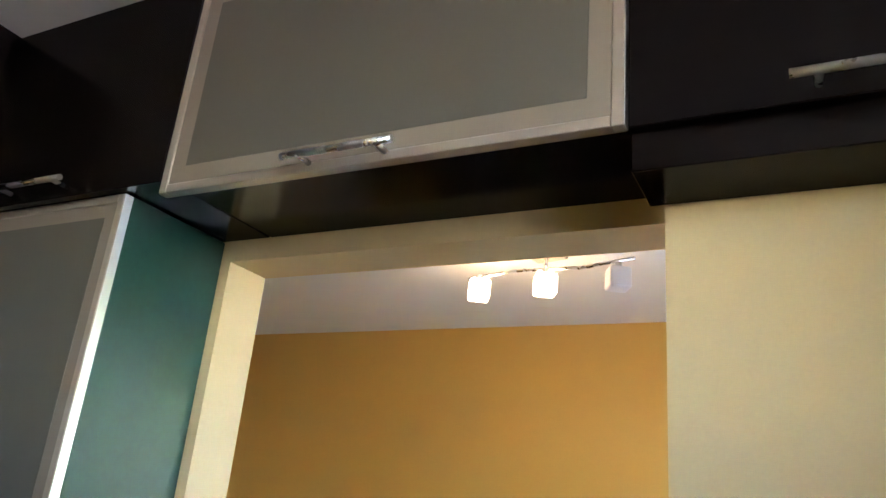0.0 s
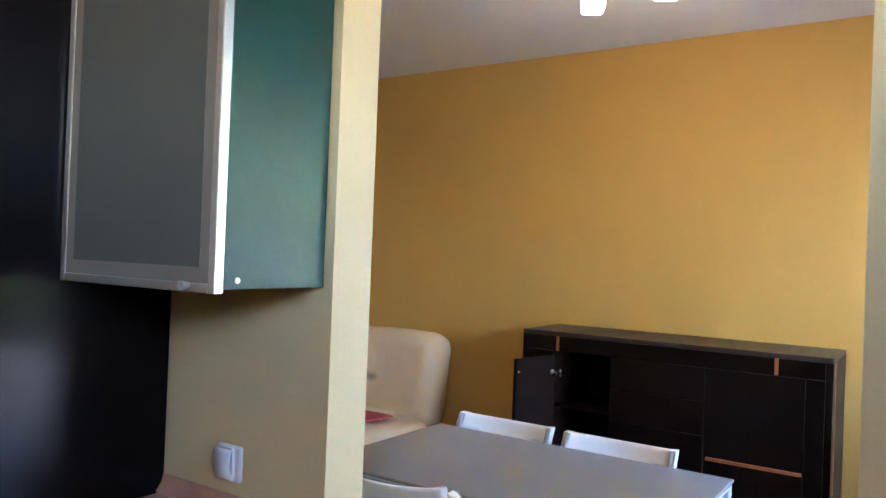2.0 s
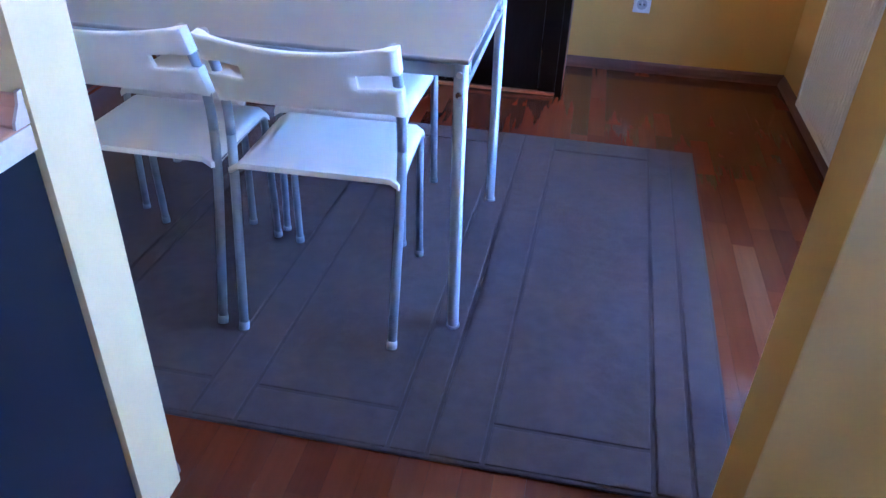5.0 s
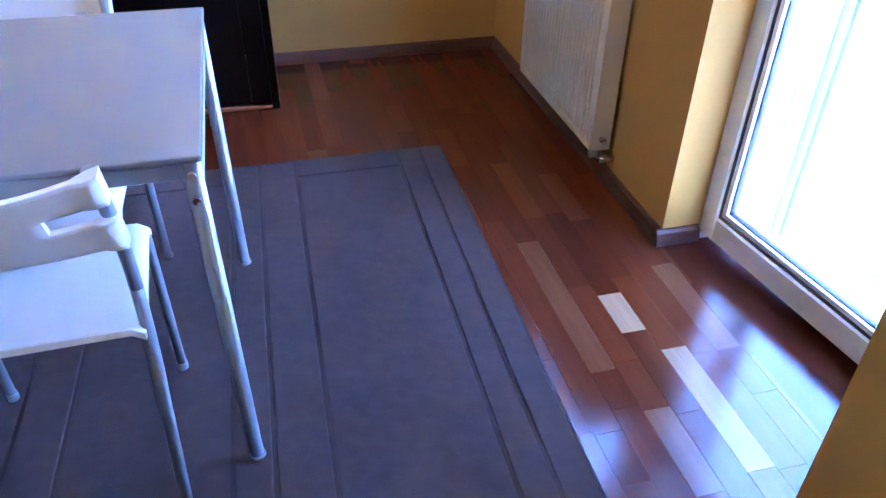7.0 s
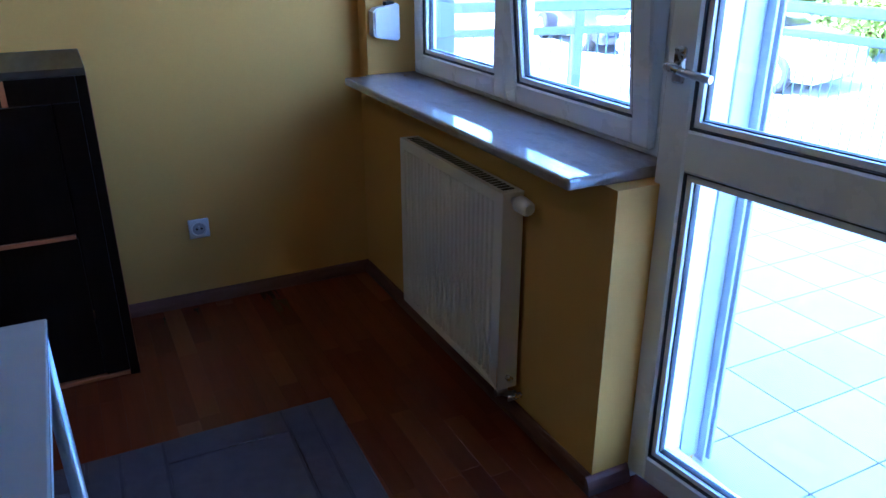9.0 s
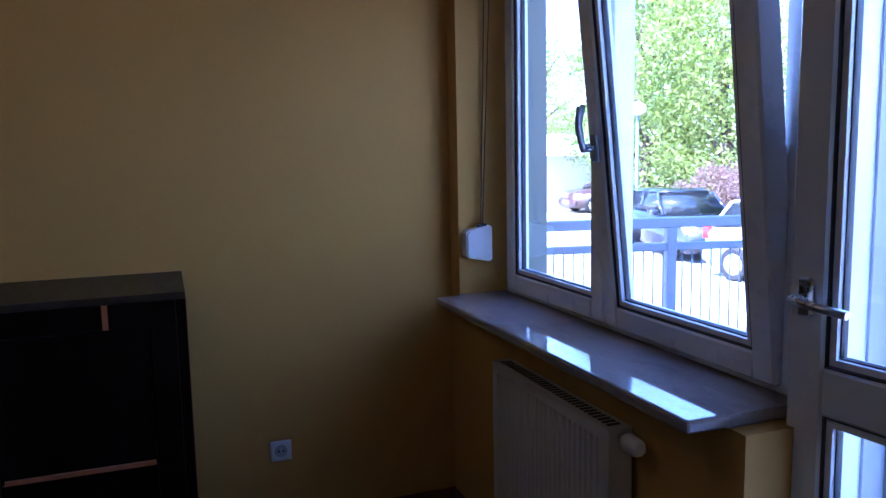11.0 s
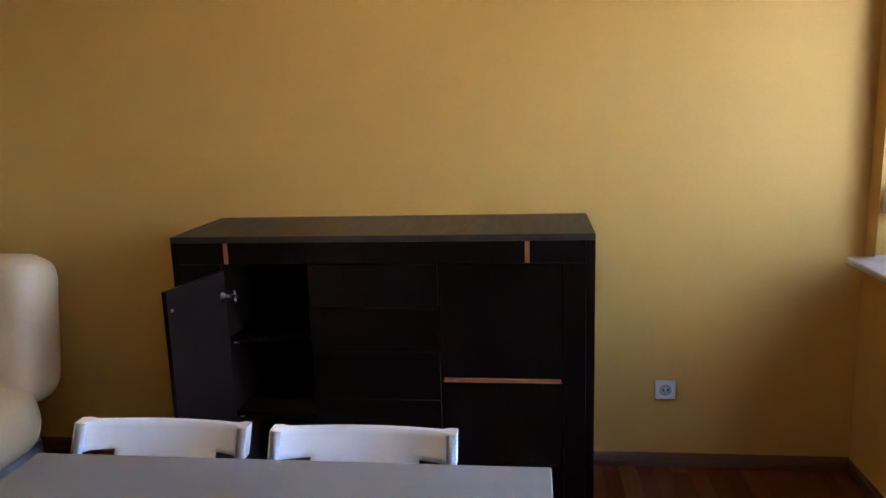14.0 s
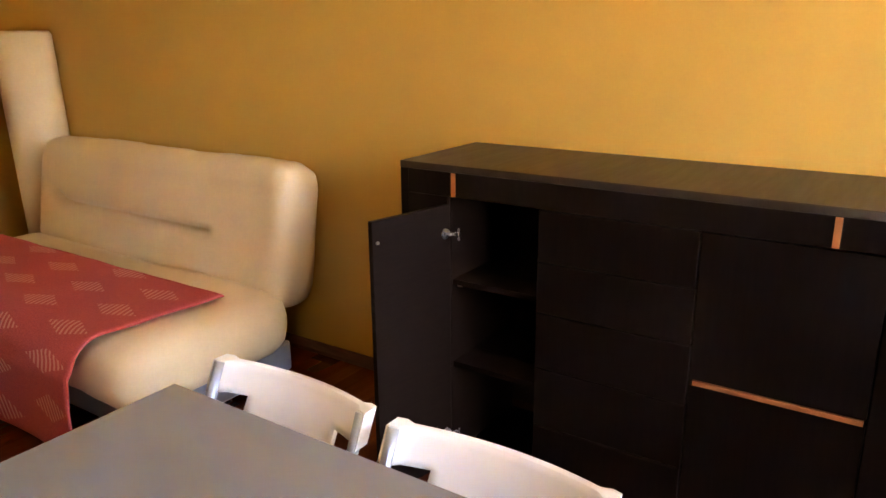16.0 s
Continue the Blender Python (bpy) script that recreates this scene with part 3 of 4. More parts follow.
sk = thing("covered_socket", "white wall socket with a hinged splash cover", "socket")
part("base_plate", box_bm(-0.330, -0.254, -0.012, -0.001, 0.92, 0.998, bevel=0.003), M_WHITE, sk)
bm = shell_bm(2, 8, lambda u, v: (-0.324 + 0.054 * u, -0.018 - 0.011 * math.sin(math.pi * min(1, 0.15 + 0.85 * (1 - v))), 0.925 + 0.066 * v), lambda u, v: (0, 0.004, 0))
add_box(bm, -0.324, -0.270, -0.02, -0.012, 0.925, 0.991)
part("cover", bm, M_WHITE, sk, "bulging white flap")
part("hinge", tube_bm([(-0.322, -0.016, 0.993), (-0.272, -0.016, 0.993)], 0.004, 8), M_WHITE, sk)


# ---- dining table and chairs ----
tx0, tx1, ty0, ty1, tz = -0.712, 0.455, 0.718, 1.450, 0.740
tb = thing("dining_table", "grey frosted glass dining table on tubular steel legs", "table")
part("tabletop", box_bm(tx0, tx1, ty0, ty1, tz - 0.012, tz, bevel=0.004, seg=2), M_TABLE, tb, "frosted grey glass top")
for y in (ty0 + 0.018, ty1 - 0.018):
    part("long_rail", box_bm(tx0 + 0.03, tx1 - 0.03, y - 0.01, y + 0.01, tz - 0.045, tz - 0.014, bevel=0.003), M_TUBE, tb)
for x in (tx0 + 0.018, tx1 - 0.018):
    part("side_rail", box_bm(x - 0.01, x + 0.01, ty0 + 0.03, ty1 - 0.03, tz - 0.032, tz - 0.014, bevel=0.003), M_TUBE, tb)
    part("lower_side_rail", box_bm(x - 0.009, x + 0.009, ty0 + 0.03, ty1 - 0.03, tz - 0.085, tz - 0.066, bevel=0.003), M_TUBE, tb)
    for y in (ty0 + 0.10, ty1 - 0.10):
        part("spacer", tube_bm([(x, y, tz - 0.07), (x, y, tz - 0.03)], 0.008, 8), M_TUBE, tb)
for x, sx in ((tx0 + 0.02, -1), (tx1 - 0.02, 1)):
    for y, sy in ((ty0 + 0.02, -1), (ty1 - 0.02, 1)):
        leg = part("leg", tube_bm([(x + 0.012 * sx, y + 0.004 * sy, 0.012), (x + 0.011 * sx, y + 0.004 * sy, 0.03), (x, y, tz - 0.014)], [0.0135, 0.0145, 0.016], 14), M_TUBE, tb)
        part("glide", tube_bm([(x + 0.012 * sx, y + 0.004 * sy, 0.011), (x + 0.012 * sx, y + 0.004 * sy, 0.018)], 0.0175, 12), M_TUBE, leg)
        for z in (tz - 0.035, tz - 0.08):
            part("screw", tube_bm([(x, y + 0.016 * sy, z), (x, y + 0.023 * sy, z)], 0.007, 10), M_STEEL, leg)


def dining_chair(at):
    """A chair in its own axes: the sitter looks along +y, the backrest stands at y = 0."""
    ch = thing("dining_chair", "white moulded plastic chair on grey steel tubes", "chair", group="chairs round the table")
    w = 0.192

    def back(u, v):
        x = (u - 0.5) * 0.425
        z = 0.600 + 0.178 * v - 0.012 * (1 - (2 * u - 1) ** 2) * (1 if v > 0.5 else -1.2) * abs(2 * v - 1)
        return (x, -0.040 + 0.046 * (2 * u - 1) ** 2 - 0.088 * v, z)
    part("backrest", shell_bm(24, 14, back, lambda u, v: (0, 0.013 if 0.05 < u < 0.95 else 0.034, 0), keep=lambda i, j: not (6 <= j <= 8 and (i < 5 or i > 18))), M_CHAIR, ch, "curved white backrest with two slots")

    def seat(u, v):
        x = (u - 0.5) * 0.405
        dip = -0.012 * (1 - (2 * u - 1) ** 2) * math.sin(math.pi * min(1, v * 1.05))
        roll = -0.030 * max(0, (v - 0.86) / 0.14) ** 2 + 0.012 * max(0, (0.12 - v) / 0.12) ** 2
        side = -0.014 * max(0, (abs(2 * u - 1) - 0.88) / 0.12) ** 2
        return (x * (1 - 0.04 * v), -0.035 + 0.385 * v, 0.438 + dip + roll + side)
    part("seat", shell_bm(20, 20, seat, lambda u, v: (0, 0, 0.014)), M_CHAIR, ch, "white plastic seat with rolled front")
    for s in (-1, 1):
        part("back_leg", tube_bm(bend([(s * w * 1.02, -0.080, 0.006), (s * w * 1.06, 0.0, 0.43), (s * w * 1.05, 0.008, 0.60), (s * w * 1.04, -0.070, 0.774)], 0.09, 6), 0.0115, 10), M_TUBE, ch)
        part("front_leg", tube_bm(bend([(s * w * 1.0, 0.0, 0.425), (s * w * 0.96, 0.335, 0.415), (s * w * 0.97, 0.350, 0.006)], 0.04, 6), 0.0105, 10), M_TUBE, ch)
        part("foot_cap", tube_bm([(s * w * 1.02, -0.083, 0.0), (s * w * 1.02, -0.077, 0.02)], 0.0135, 10), M_TUBE, ch)
        part("foot_cap", tube_bm([(s * w * 0.97, 0.350, 0.0), (s * w * 0.97, 0.350, 0.02)], 0.0125, 10), M_TUBE, ch)
    part("cross_bar", tube_bm([(-w * 0.96, 0.27, 0.42), (w * 0.96, 0.27, 0.42)], 0.009, 8), M_TUBE, ch)
    ch.matrix_basis = at
    return ch


RZ = 0.012
c0 = dining_chair(pose(0.113, 0.683, RZ, 0, 0, 2))
copy_thing(c0, pose(-0.341, 0.685, RZ, 0, 0, 1))
copy_thing(c0, pose(0.038, 1.432, RZ - 0.006, 0, 0, 180))
copy_thing(c0, pose(-0.446, 1.446, RZ - 0.006, 0, 0, 179))


# ---- sideboard ----
sx0, sx1, sy0, sy1, sz = -0.872, 0.624, 2.466, 2.930, 1.057
sb = thing("sideboard", "dark wenge sideboard with orange inlays and open door", "sideboard")
fx = [-0.690, -0.375, 0.090, 0.518]          # edges of the front: door bay, drawers, flap bay
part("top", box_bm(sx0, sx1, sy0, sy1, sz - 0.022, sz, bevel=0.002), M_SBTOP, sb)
part("side_panel", box_bm(sx0, sx0 + 0.03, sy0 + 0.002, sy1, 0.0, sz - 0.0225, bevel=0.001), M_WENGE, sb)
part("side_panel", box_bm(sx1 - 0.03, sx1, sy0 + 0.002, sy1, 0.0, sz - 0.0225, bevel=0.001), M_WENGE, sb)
part("side_trim", box_bm(sx1 + 0.0002, sx1 + 0.003, sy0 + 0.06, sy0 + 0.075, 0.004, sz - 0.024), M_ORANGE, sb, "thin orange edge line")
part("back_panel", box_bm(sx0 + 0.031, sx1 - 0.031, sy1 - 0.01, sy1 - 0.002, 0.06, sz - 0.023), M_WENGE, sb)
part("fascia", box_bm(sx0 + 0.031, sx1 - 0.031, sy0, sy0 + 0.022, 0.958, sz - 0.0225, bevel=0.001), M_WENGE_H, sb)
part("stile", box_bm(sx0 + 0.031, fx[0] - 0.002, sy0 + 0.001, sy0 + 0.022, 0.022, 0.956, bevel=0.001), M_WENGE, sb)
part("stile", box_bm(fx[3] + 0.002, sx1 - 0.031, sy0 + 0.001, sy0 + 0.022, 0.022, 0.956, bevel=0.001), M_WENGE, sb)
part("bottom_board", box_bm(sx0 + 0.031, sx1 - 0.031, sy0 + 0.023, sy1 - 0.011, 0.012, 0.030), M_WENGE_H, sb)
part("bottom_trim", box_bm(sx0 + 0.031, sx1 - 0.031, sy0 - 0.001, sy0 + 0.02, 0.006, 0.018), M_ORANGE, sb, "orange wood line under the front")
part("plinth", box_bm(sx0 + 0.06, sx1 - 0.06, sy0 + 0.05, sy1 - 0.05, 0.0, 0.0115), M_WENGE, sb)
for x in (fx[1], fx[2]):
    part("divider", box_bm(x - 0.009, x + 0.009, sy0 + 0.024, sy1 - 0.011, 0.0305, 0.956), M_WENGE, sb)
part("divider", box_bm(fx[0] - 0.02, fx[0] - 0.002, sy0 + 0.024, sy1 - 0.011, 0.0305, 0.956), M_WENGE, sb)
for z in (0.37, 0.66):
    part("shelf", box_bm(fx[0], fx[1] - 0.010, sy0 + 0.03, sy1 - 0.012, z, z + 0.018), M_WENGE_H, sb)
for z0, z1 in ((0.03, 0.260), (0.265, 0.455), (0.46, 0.635), (0.64, 0.795), (0.80, 0.954)):
    part("drawer_front", box_bm(fx[1] + 0.003, fx[2] - 0.003, sy0 + 0.001, sy0 + 0.022, z0, z1, bevel=0.001), M_WENGE_H, sb)
part("lower_door", box_bm(fx[2] + 0.003, fx[3] - 0.003, sy0 + 0.004, sy0 + 0.022, 0.03, 0.526, bevel=0.001), M_WENGE_H, sb)
part("upper_door", box_bm(fx[2] + 0.003, fx[3] - 0.003, sy0 + 0.004, sy0 + 0.022, 0.543, 0.954, bevel=0.001), M_WENGE_H, sb)
part("inlay", box_bm(fx[2] + 0.012, fx[3] - 0.008, sy0 - 0.001, sy0 + 0.02, 0.528, 0.541), M_ORANGE, sb, "orange wood strip")
for x in (-0.667, 0.397):
    part("inlay", box_bm(x - 0.008, x + 0.008, sy0 - 0.0015, sy0 + 0.01, 0.959, sz - 0.0235), M_ORANGE, sb, "orange wood strip")
od = part("open_door", box_bm(0, 0.310, -0.009, 0.009, 0.0, 0.905, bevel=0.0015), M_WENGE, sb, "dark door standing wide open", pose(fx[0] + 0.004, sy0 - 0.004, 0.030, 0, 0, -102))
for z in (0.12, 0.815):
    bm = tube_bm([(0.022, 0.009, z), (0.022, 0.013, z)], 0.017, 14)
    add_box(bm, 0.004, 0.016, 0.010, 0.030, z - 0.006, z + 0.006, bevel=0.002)
    add_box(bm, -0.004, 0.008, 0.026, 0.056, z - 0.007, z + 0.007, bevel=0.002)
    add_box(bm, -0.006, 0.000, 0.042, 0.050, z - 0.020, z + 0.020, bevel=0.002)
    part("hinge", bm, M_STEEL, od, "chrome cup hinge")
part("catch", tube_bm([(0.292, 0.009, 0.84), (0.292, 0.013, 0.84)], 0.006, 8), M_STEEL, od)
for z in (0.655, 0.365):
    part("shelf_pin", tube_bm([(fx[0] + 0.001, sy0 + 0.06, z - 0.005), (fx[0] + 0.016, sy0 + 0.06, z - 0.005)], 0.006, 8), M_WHITE, sb)

# white socket plastic with the shade of its recess put into the grey
M_RECESS = surface("shaded_socket_plastic", (0.42, 0.42, 0.42), 0.4, vary=0.05)
# wall socket beside the sideboard
so = thing("wall_socket", "white earthed wall socket on the yellow wall", "socket")
part("plate", box_bm(0.905, 0.985, YF - 0.010, YF - 0.001, 0.288, 0.368, bevel=0.003), M_WHITE, so)
bm = bmesh.new()
for k in range(24):
    a0, a1 = 2 * math.pi * k / 24, 2 * math.pi * (k + 1) / 24
    q = [(r, y, a) for r, y, a in ((0.031, YF - 0.0125, a0), (0.031, YF - 0.0125, a1), (0.025, YF - 0.0105, a1), (0.025, YF - 0.0105, a0))]
    bm.faces.new([bm.verts.new((0.944 + r * math.cos(a), y, 0.328 + r * math.sin(a))) for r, y, a in q])
    q = [(0.031, YF - 0.0125, a1), (0.031, YF - 0.0125, a0), (0.033, YF - 0.009, a0), (0.033, YF - 0.009, a1)]
    bm.faces.new([bm.verts.new((0.944 + r * math.cos(a), y, 0.328 + r * math.sin(a))) for r, y, a in q])
part("ring", bm, M_WHITE, so)
part("recess", tube_bm([(0.944, YF - 0.0112, 0.328), (0.944, YF - 0.0104, 0.328)], 0.0245, 24), M_RECESS, so, "shaded grey recess")
# holes are black discs, their inner shade given as colour
for x in (0.9355, 0.9545):
    part("pin_hole", tube_bm([(x, YF - 0.0125, 0.328), (x, YF - 0.011, 0.328)], 0.0045, 8), M_DARKIN, so)
part("earth_pin", tube_bm([(0.944, YF - 0.02, 0.343), (0.944, YF - 0.011, 0.329)], 0.003, 8), M_STEEL, so)

# ---- radiator ----
ra = thing("radiator", "cream enamelled panel radiator under the window sill", "radiator")
ry0, ry1, rz0, rz1 = 1.643, 2.342, 0.125, 0.762
bm = bmesh.new()
n = 23
prof = []
for k in range(n):
    y = ry0 + 0.03 + (ry1 - ry0 - 0.06) * k / n
    s = (ry1 - ry0 - 0.06) / n
    prof += [(y, 0.0), (y + s * 0.30, 0.0), (y + s * 0.42, 0.006), (y + s * 0.78, 0.006), (y + s * 0.9, 0.0)]
prof = [(ry0, 0.0)] + prof + [(ry1, 0.0)]
top = [bm.verts.new((1.570 + d, y, rz1 - 0.035)) for y, d in prof]
bot = [bm.verts.new((1.570 + d, y, rz0 + 0.03)) for y, d in prof]
for a in range(len(prof) - 1):
    bm.faces.new((top[a], top[a + 1], bot[a + 1], bot[a]))
t2 = [bm.verts.new((1.570, y, rz1)) for y, d in (prof[0], prof[-1])]
b2 = [bm.verts.new((1.570, y, rz0)) for y, d in (prof[0], prof[-1])]
bm.faces.new([t2[0], t2[1]] + top[::-1])
bm.faces.new([b2[1], b2[0]] + bot)
part("front_panel", bm, M_ENAMEL, ra)
part("side_cover", box_bm(1.571, 1.64, ry0 - 0.004, ry0, rz0, rz1 - 0.001, bevel=0.001), M_ENAMEL, ra)
part("side_cover", box_bm(1.571, 1.64, ry1, ry1 + 0.004, rz0, rz1 - 0.001, bevel=0.001), M_ENAMEL, ra)
part("back_panel", box_bm(1.63, 1.638, ry0 + 0.001, ry1 - 0.001, rz0 + 0.01, rz1 - 0.02), M_ENAMEL, ra)
bm = bmesh.new()
add_box(bm, 1.5705, 1.64, ry0 + 0.001, ry1 - 0.001, rz1 - 0.004, rz1 - 0.001)
part("top_grille", bm, M_ENAMEL, ra)
# slots are dark strips laid on the grille, shade painted instead of openings
for k in range(30):
    y = ry0 + 0.03 + (ry1 - ry0 - 0.06) * k / 29
    part("grille_slot", box_bm(1.587, 1.625, y - 0.006, y + 0.006, rz1 - 0.0015, rz1 + 0.0005), M_DARKIN, ra)
bm = tube_bm([(1.607, ry0 - 0.004, 0.738), (1.607, ry0 - 0.03, 0.738)], 0.011, 12)
part("valve_body", bm, M_STEEL, ra)
part("thermostat_head", tube_bm([(1.607, ry0 - 0.028, 0.738), (1.607, ry0 - 0.034, 0.738), (1.607, ry0 - 0.075, 0.735), (1.607, ry0 - 0.086, 0.735)], [0.019, 0.024, 0.022, 0.015], 16), M_WHITE, ra, "white thermostat knob")
bm = tube_bm([(1.607, ry0 + 0.03, 0.115), (1.607, ry0 + 0.03, 0.085), (1.64, ry0 + 0.02, 0.08), (1.658, ry0 + 0.02, 0.08)], 0.010, 10)
part("drain_plug", tube_bm([(1.607, ry0 - 0.003, 0.165), (1.607, ry0 - 0.024, 0.165)], 0.010, 10), M_STEEL, ra)
add_tube(bm, [(1.587, ry0 + 0.03, 0.095), (1.625, ry0 + 0.03, 0.095)], 0.013, 10)
part("return_pipe", tube_bm([(1.607, ry0 - 0.01, 0.09), (1.658, ry0 - 0.01, 0.09)], 0.010, 10), M_STEEL, ra)
part("lower_valve", bm, M_STEEL, ra, "pipe valve and elbow")

ra.location.x = 0.015

# ---- rug ----
gx0, gx1, gy0, gy1 = -1.08, 1.150, 0.280, 2.010
rg = thing("rug", "grey wool rug with carved rectangular outlines", "rug")
RUG_SKEW = Matrix(((1, 0.026, 0, -0.032), (0, 1, 0, 0), (0, 0, 1, 0), (0, 0, 0, 1)))  # pulled askew


def rug_piece(name, x0, x1, y0, y1, z0, z1, bevel, mat):
    bm = box_bm(x0, x1, y0, y1, z0, z1, bevel=bevel, seg=2)
    bmesh.ops.transform(bm, matrix=RUG_SKEW, verts=bm.verts)
    return part(name, bm, mat, rg)


rug_piece("base_layer", gx0, gx1, gy0, gy1, 0.0, 0.0085, 0.004, M_RUGCUT)
xs = [(gx0 + 0.01, -0.50), (-0.49, -0.445), (-0.435, -0.060), (-0.050, 0.048), (0.058, 0.402), (0.412, 0.490), (0.500, 0.612), (0.622, 0.972), (0.982, 1.055), (1.065, gx1 - 0.01)]
for k, (a, b) in enumerate(xs):
    inner = k in (2, 4, 7)
    y0, y1 = (gy0 + 0.13, gy1 - 0.13) if inner else (gy0 + 0.01, gy1 - 0.01)
    rug_piece("carved_band", a, b, y0, y1, 0.008, 0.012, 0.003, M_RUG)
    if inner:
        rug_piece("carved_band", a, b, gy0 + 0.01, y0 - 0.010, 0.008, 0.012, 0.003, M_RUG)
        rug_piece("carved_band", a, b, y1 + 0.010, gy1 - 0.01, 0.008, 0.012, 0.003, M_RUG)

# ---- ceiling lamp: three glass cubes, two of them lit ----
M_BULB = emissive("lit_opal_glass", (1.0, 0.76, 0.44), 0.55)
M_OPAL = surface("unlit_opal_glass", (0.75, 0.72, 0.70), 0.3, vary=0.03, spec=0.5)
LA, LB, LZ = Vector((0.407, 1.69, 0)), Vector((-0.221, 1.73, 0)), 2.503
cl = thing("ceiling_lamp", "ceiling lamp with three glass cubes, two lit", "ceiling lamp")
mid = (LA + LB) / 2
part("canopy", box_bm(-0.075, 0.075, -0.055, 0.055, -0.035, 0, bevel=0.004), M_TAUPE, cl, "square steel ceiling plate", pose(mid.x, mid.y, ZC - 0.001, 0, 0, -12))
bm = tube_bm([mid + Vector((0.0, 0, ZC - 0.03)), mid + Vector((0, 0, LZ + 0.07))], 0.008, 8)
d = (LA - LB)
ax = [LB - d * 0.09 + Vector((0, 0, LZ + 0.055)), LB + d * 0.25 + Vector((0, 0, LZ + 0.075)), mid + Vector((0, 0, LZ + 0.07)), LB + d * 0.75 + Vector((0, 0, LZ + 0.062)), LA + d * 0.11 + Vector((0, 0, LZ + 0.085))]
add_tube(bm, ax, 0.008, 8)
part("arm", bm, M_STEEL, cl, "curved steel bar")
for k, c in enumerate((LB, mid, LA)):
    sp = part("socket", tube_bm([c + Vector((0, 0, LZ + 0.068)), c + Vector((0, 0, LZ + 0.035))], 0.016, 10), M_STEEL, cl)
    part("shade", soft_bm(-0.045, 0.045, -0.045, 0.045, -0.045, 0.045, 0.012, 3), M_OPAL if k == 2 else M_BULB, sp, "unlit frosted glass cube" if k == 2 else "glowing frosted glass cube", pose(c.x, c.y, LZ, 0, 0, 30))
for c in (LB, mid):
    lp = new("bulb", bpy.data.lights.new("bulb", "POINT"))
    lp.data.energy, lp.data.color, lp.data.shadow_soft_size = 0.012, (1.0, 0.70, 0.40), 0.05
    lp.location = c + Vector((0, 0, LZ - 0.10))

# ---- sofa with a red throw ----
sf = thing("sofa_bed", "cream leather armless sofa bed", "sofa")
ax0, ax1 = -3.38, -1.49


def padded_bm(x0, x1, y0, y1, z0, z1, r, shape):
    """A soft block whose skin is pushed in or out by shape(point, normal)."""
    bm = soft_bm(x0, x1, y0, y1, z0, z1, r, 5)
    long_ = [e for e in bm.edges if e.calc_length() > 0.3]
    bmesh.ops.subdivide_edges(bm, edges=long_, cuts=40, use_grid_fill=True)
    bm.normal_update()
    for v, n in [(v, v.normal.copy()) for v in bm.verts]:
        v.co += n * shape(v.co.copy(), n)
    for f in bm.faces:
        f.smooth = True
    return bm


def back_shape(p, n):
    """The long crease across the backrest, with fine wrinkles."""
    u = (p.x - ax0) / (ax1 - ax0)
    d = 0.012 * noise.noise(Vector((p.x * 3, p.z * 4, 2))) + 0.006 * noise.noise(Vector((p.x * 16, p.z * 5, 7)))
    if n.y < -0.5:
        line = 0.265 + (0.10 * ((0.17 - u) / 0.1) if u < 0.17 else 0)
        end = max(0, min(1, (u - 0.08) / 0.05)) * max(0, min(1, (0.76 - u) / 0.04))
        d += -0.062 * end * math.exp(-((p.z - line) / 0.020) ** 2) + 0.018 * end * math.exp(-((p.z - line - 0.09) / 0.07) ** 2)
    return d


bk = part("backrest", padded_bm(ax0 + 0.03, ax1 - 0.03, -0.12, 0.12, 0.0, 0.60, 0.10, back_shape), M_LEATHER, sf, "rounded leather backrest with a long crease", pose(0, 2.60, 0.36, -12, 0, 0))
part("base", box_bm(ax0 + 0.08, ax1 - 0.08, 1.90, 2.60, 0.09, 0.22, bevel=0.01), M_TUBE, sf, "grey metal base")
for x in (ax0 + 0.2, ax1 - 0.2):
    for y in (1.96, 2.54):
        part("leg", tube_bm([(x, y, 0.0), (x, y, 0.10)], 0.022, 10), M_DARKIN, sf)
part("seat_cushion", padded_bm(ax0, ax1, 1.80, 2.58, 0.20, 0.47, 0.115, lambda p, n: 0.014 * noise.noise(Vector((p.x * 2.5, p.y * 3, p.z * 3))) + 0.004 * noise.noise(Vector((p.x * 14, p.y * 9, 3)))), M_LEATHER, sf, "thick rounded leather seat")


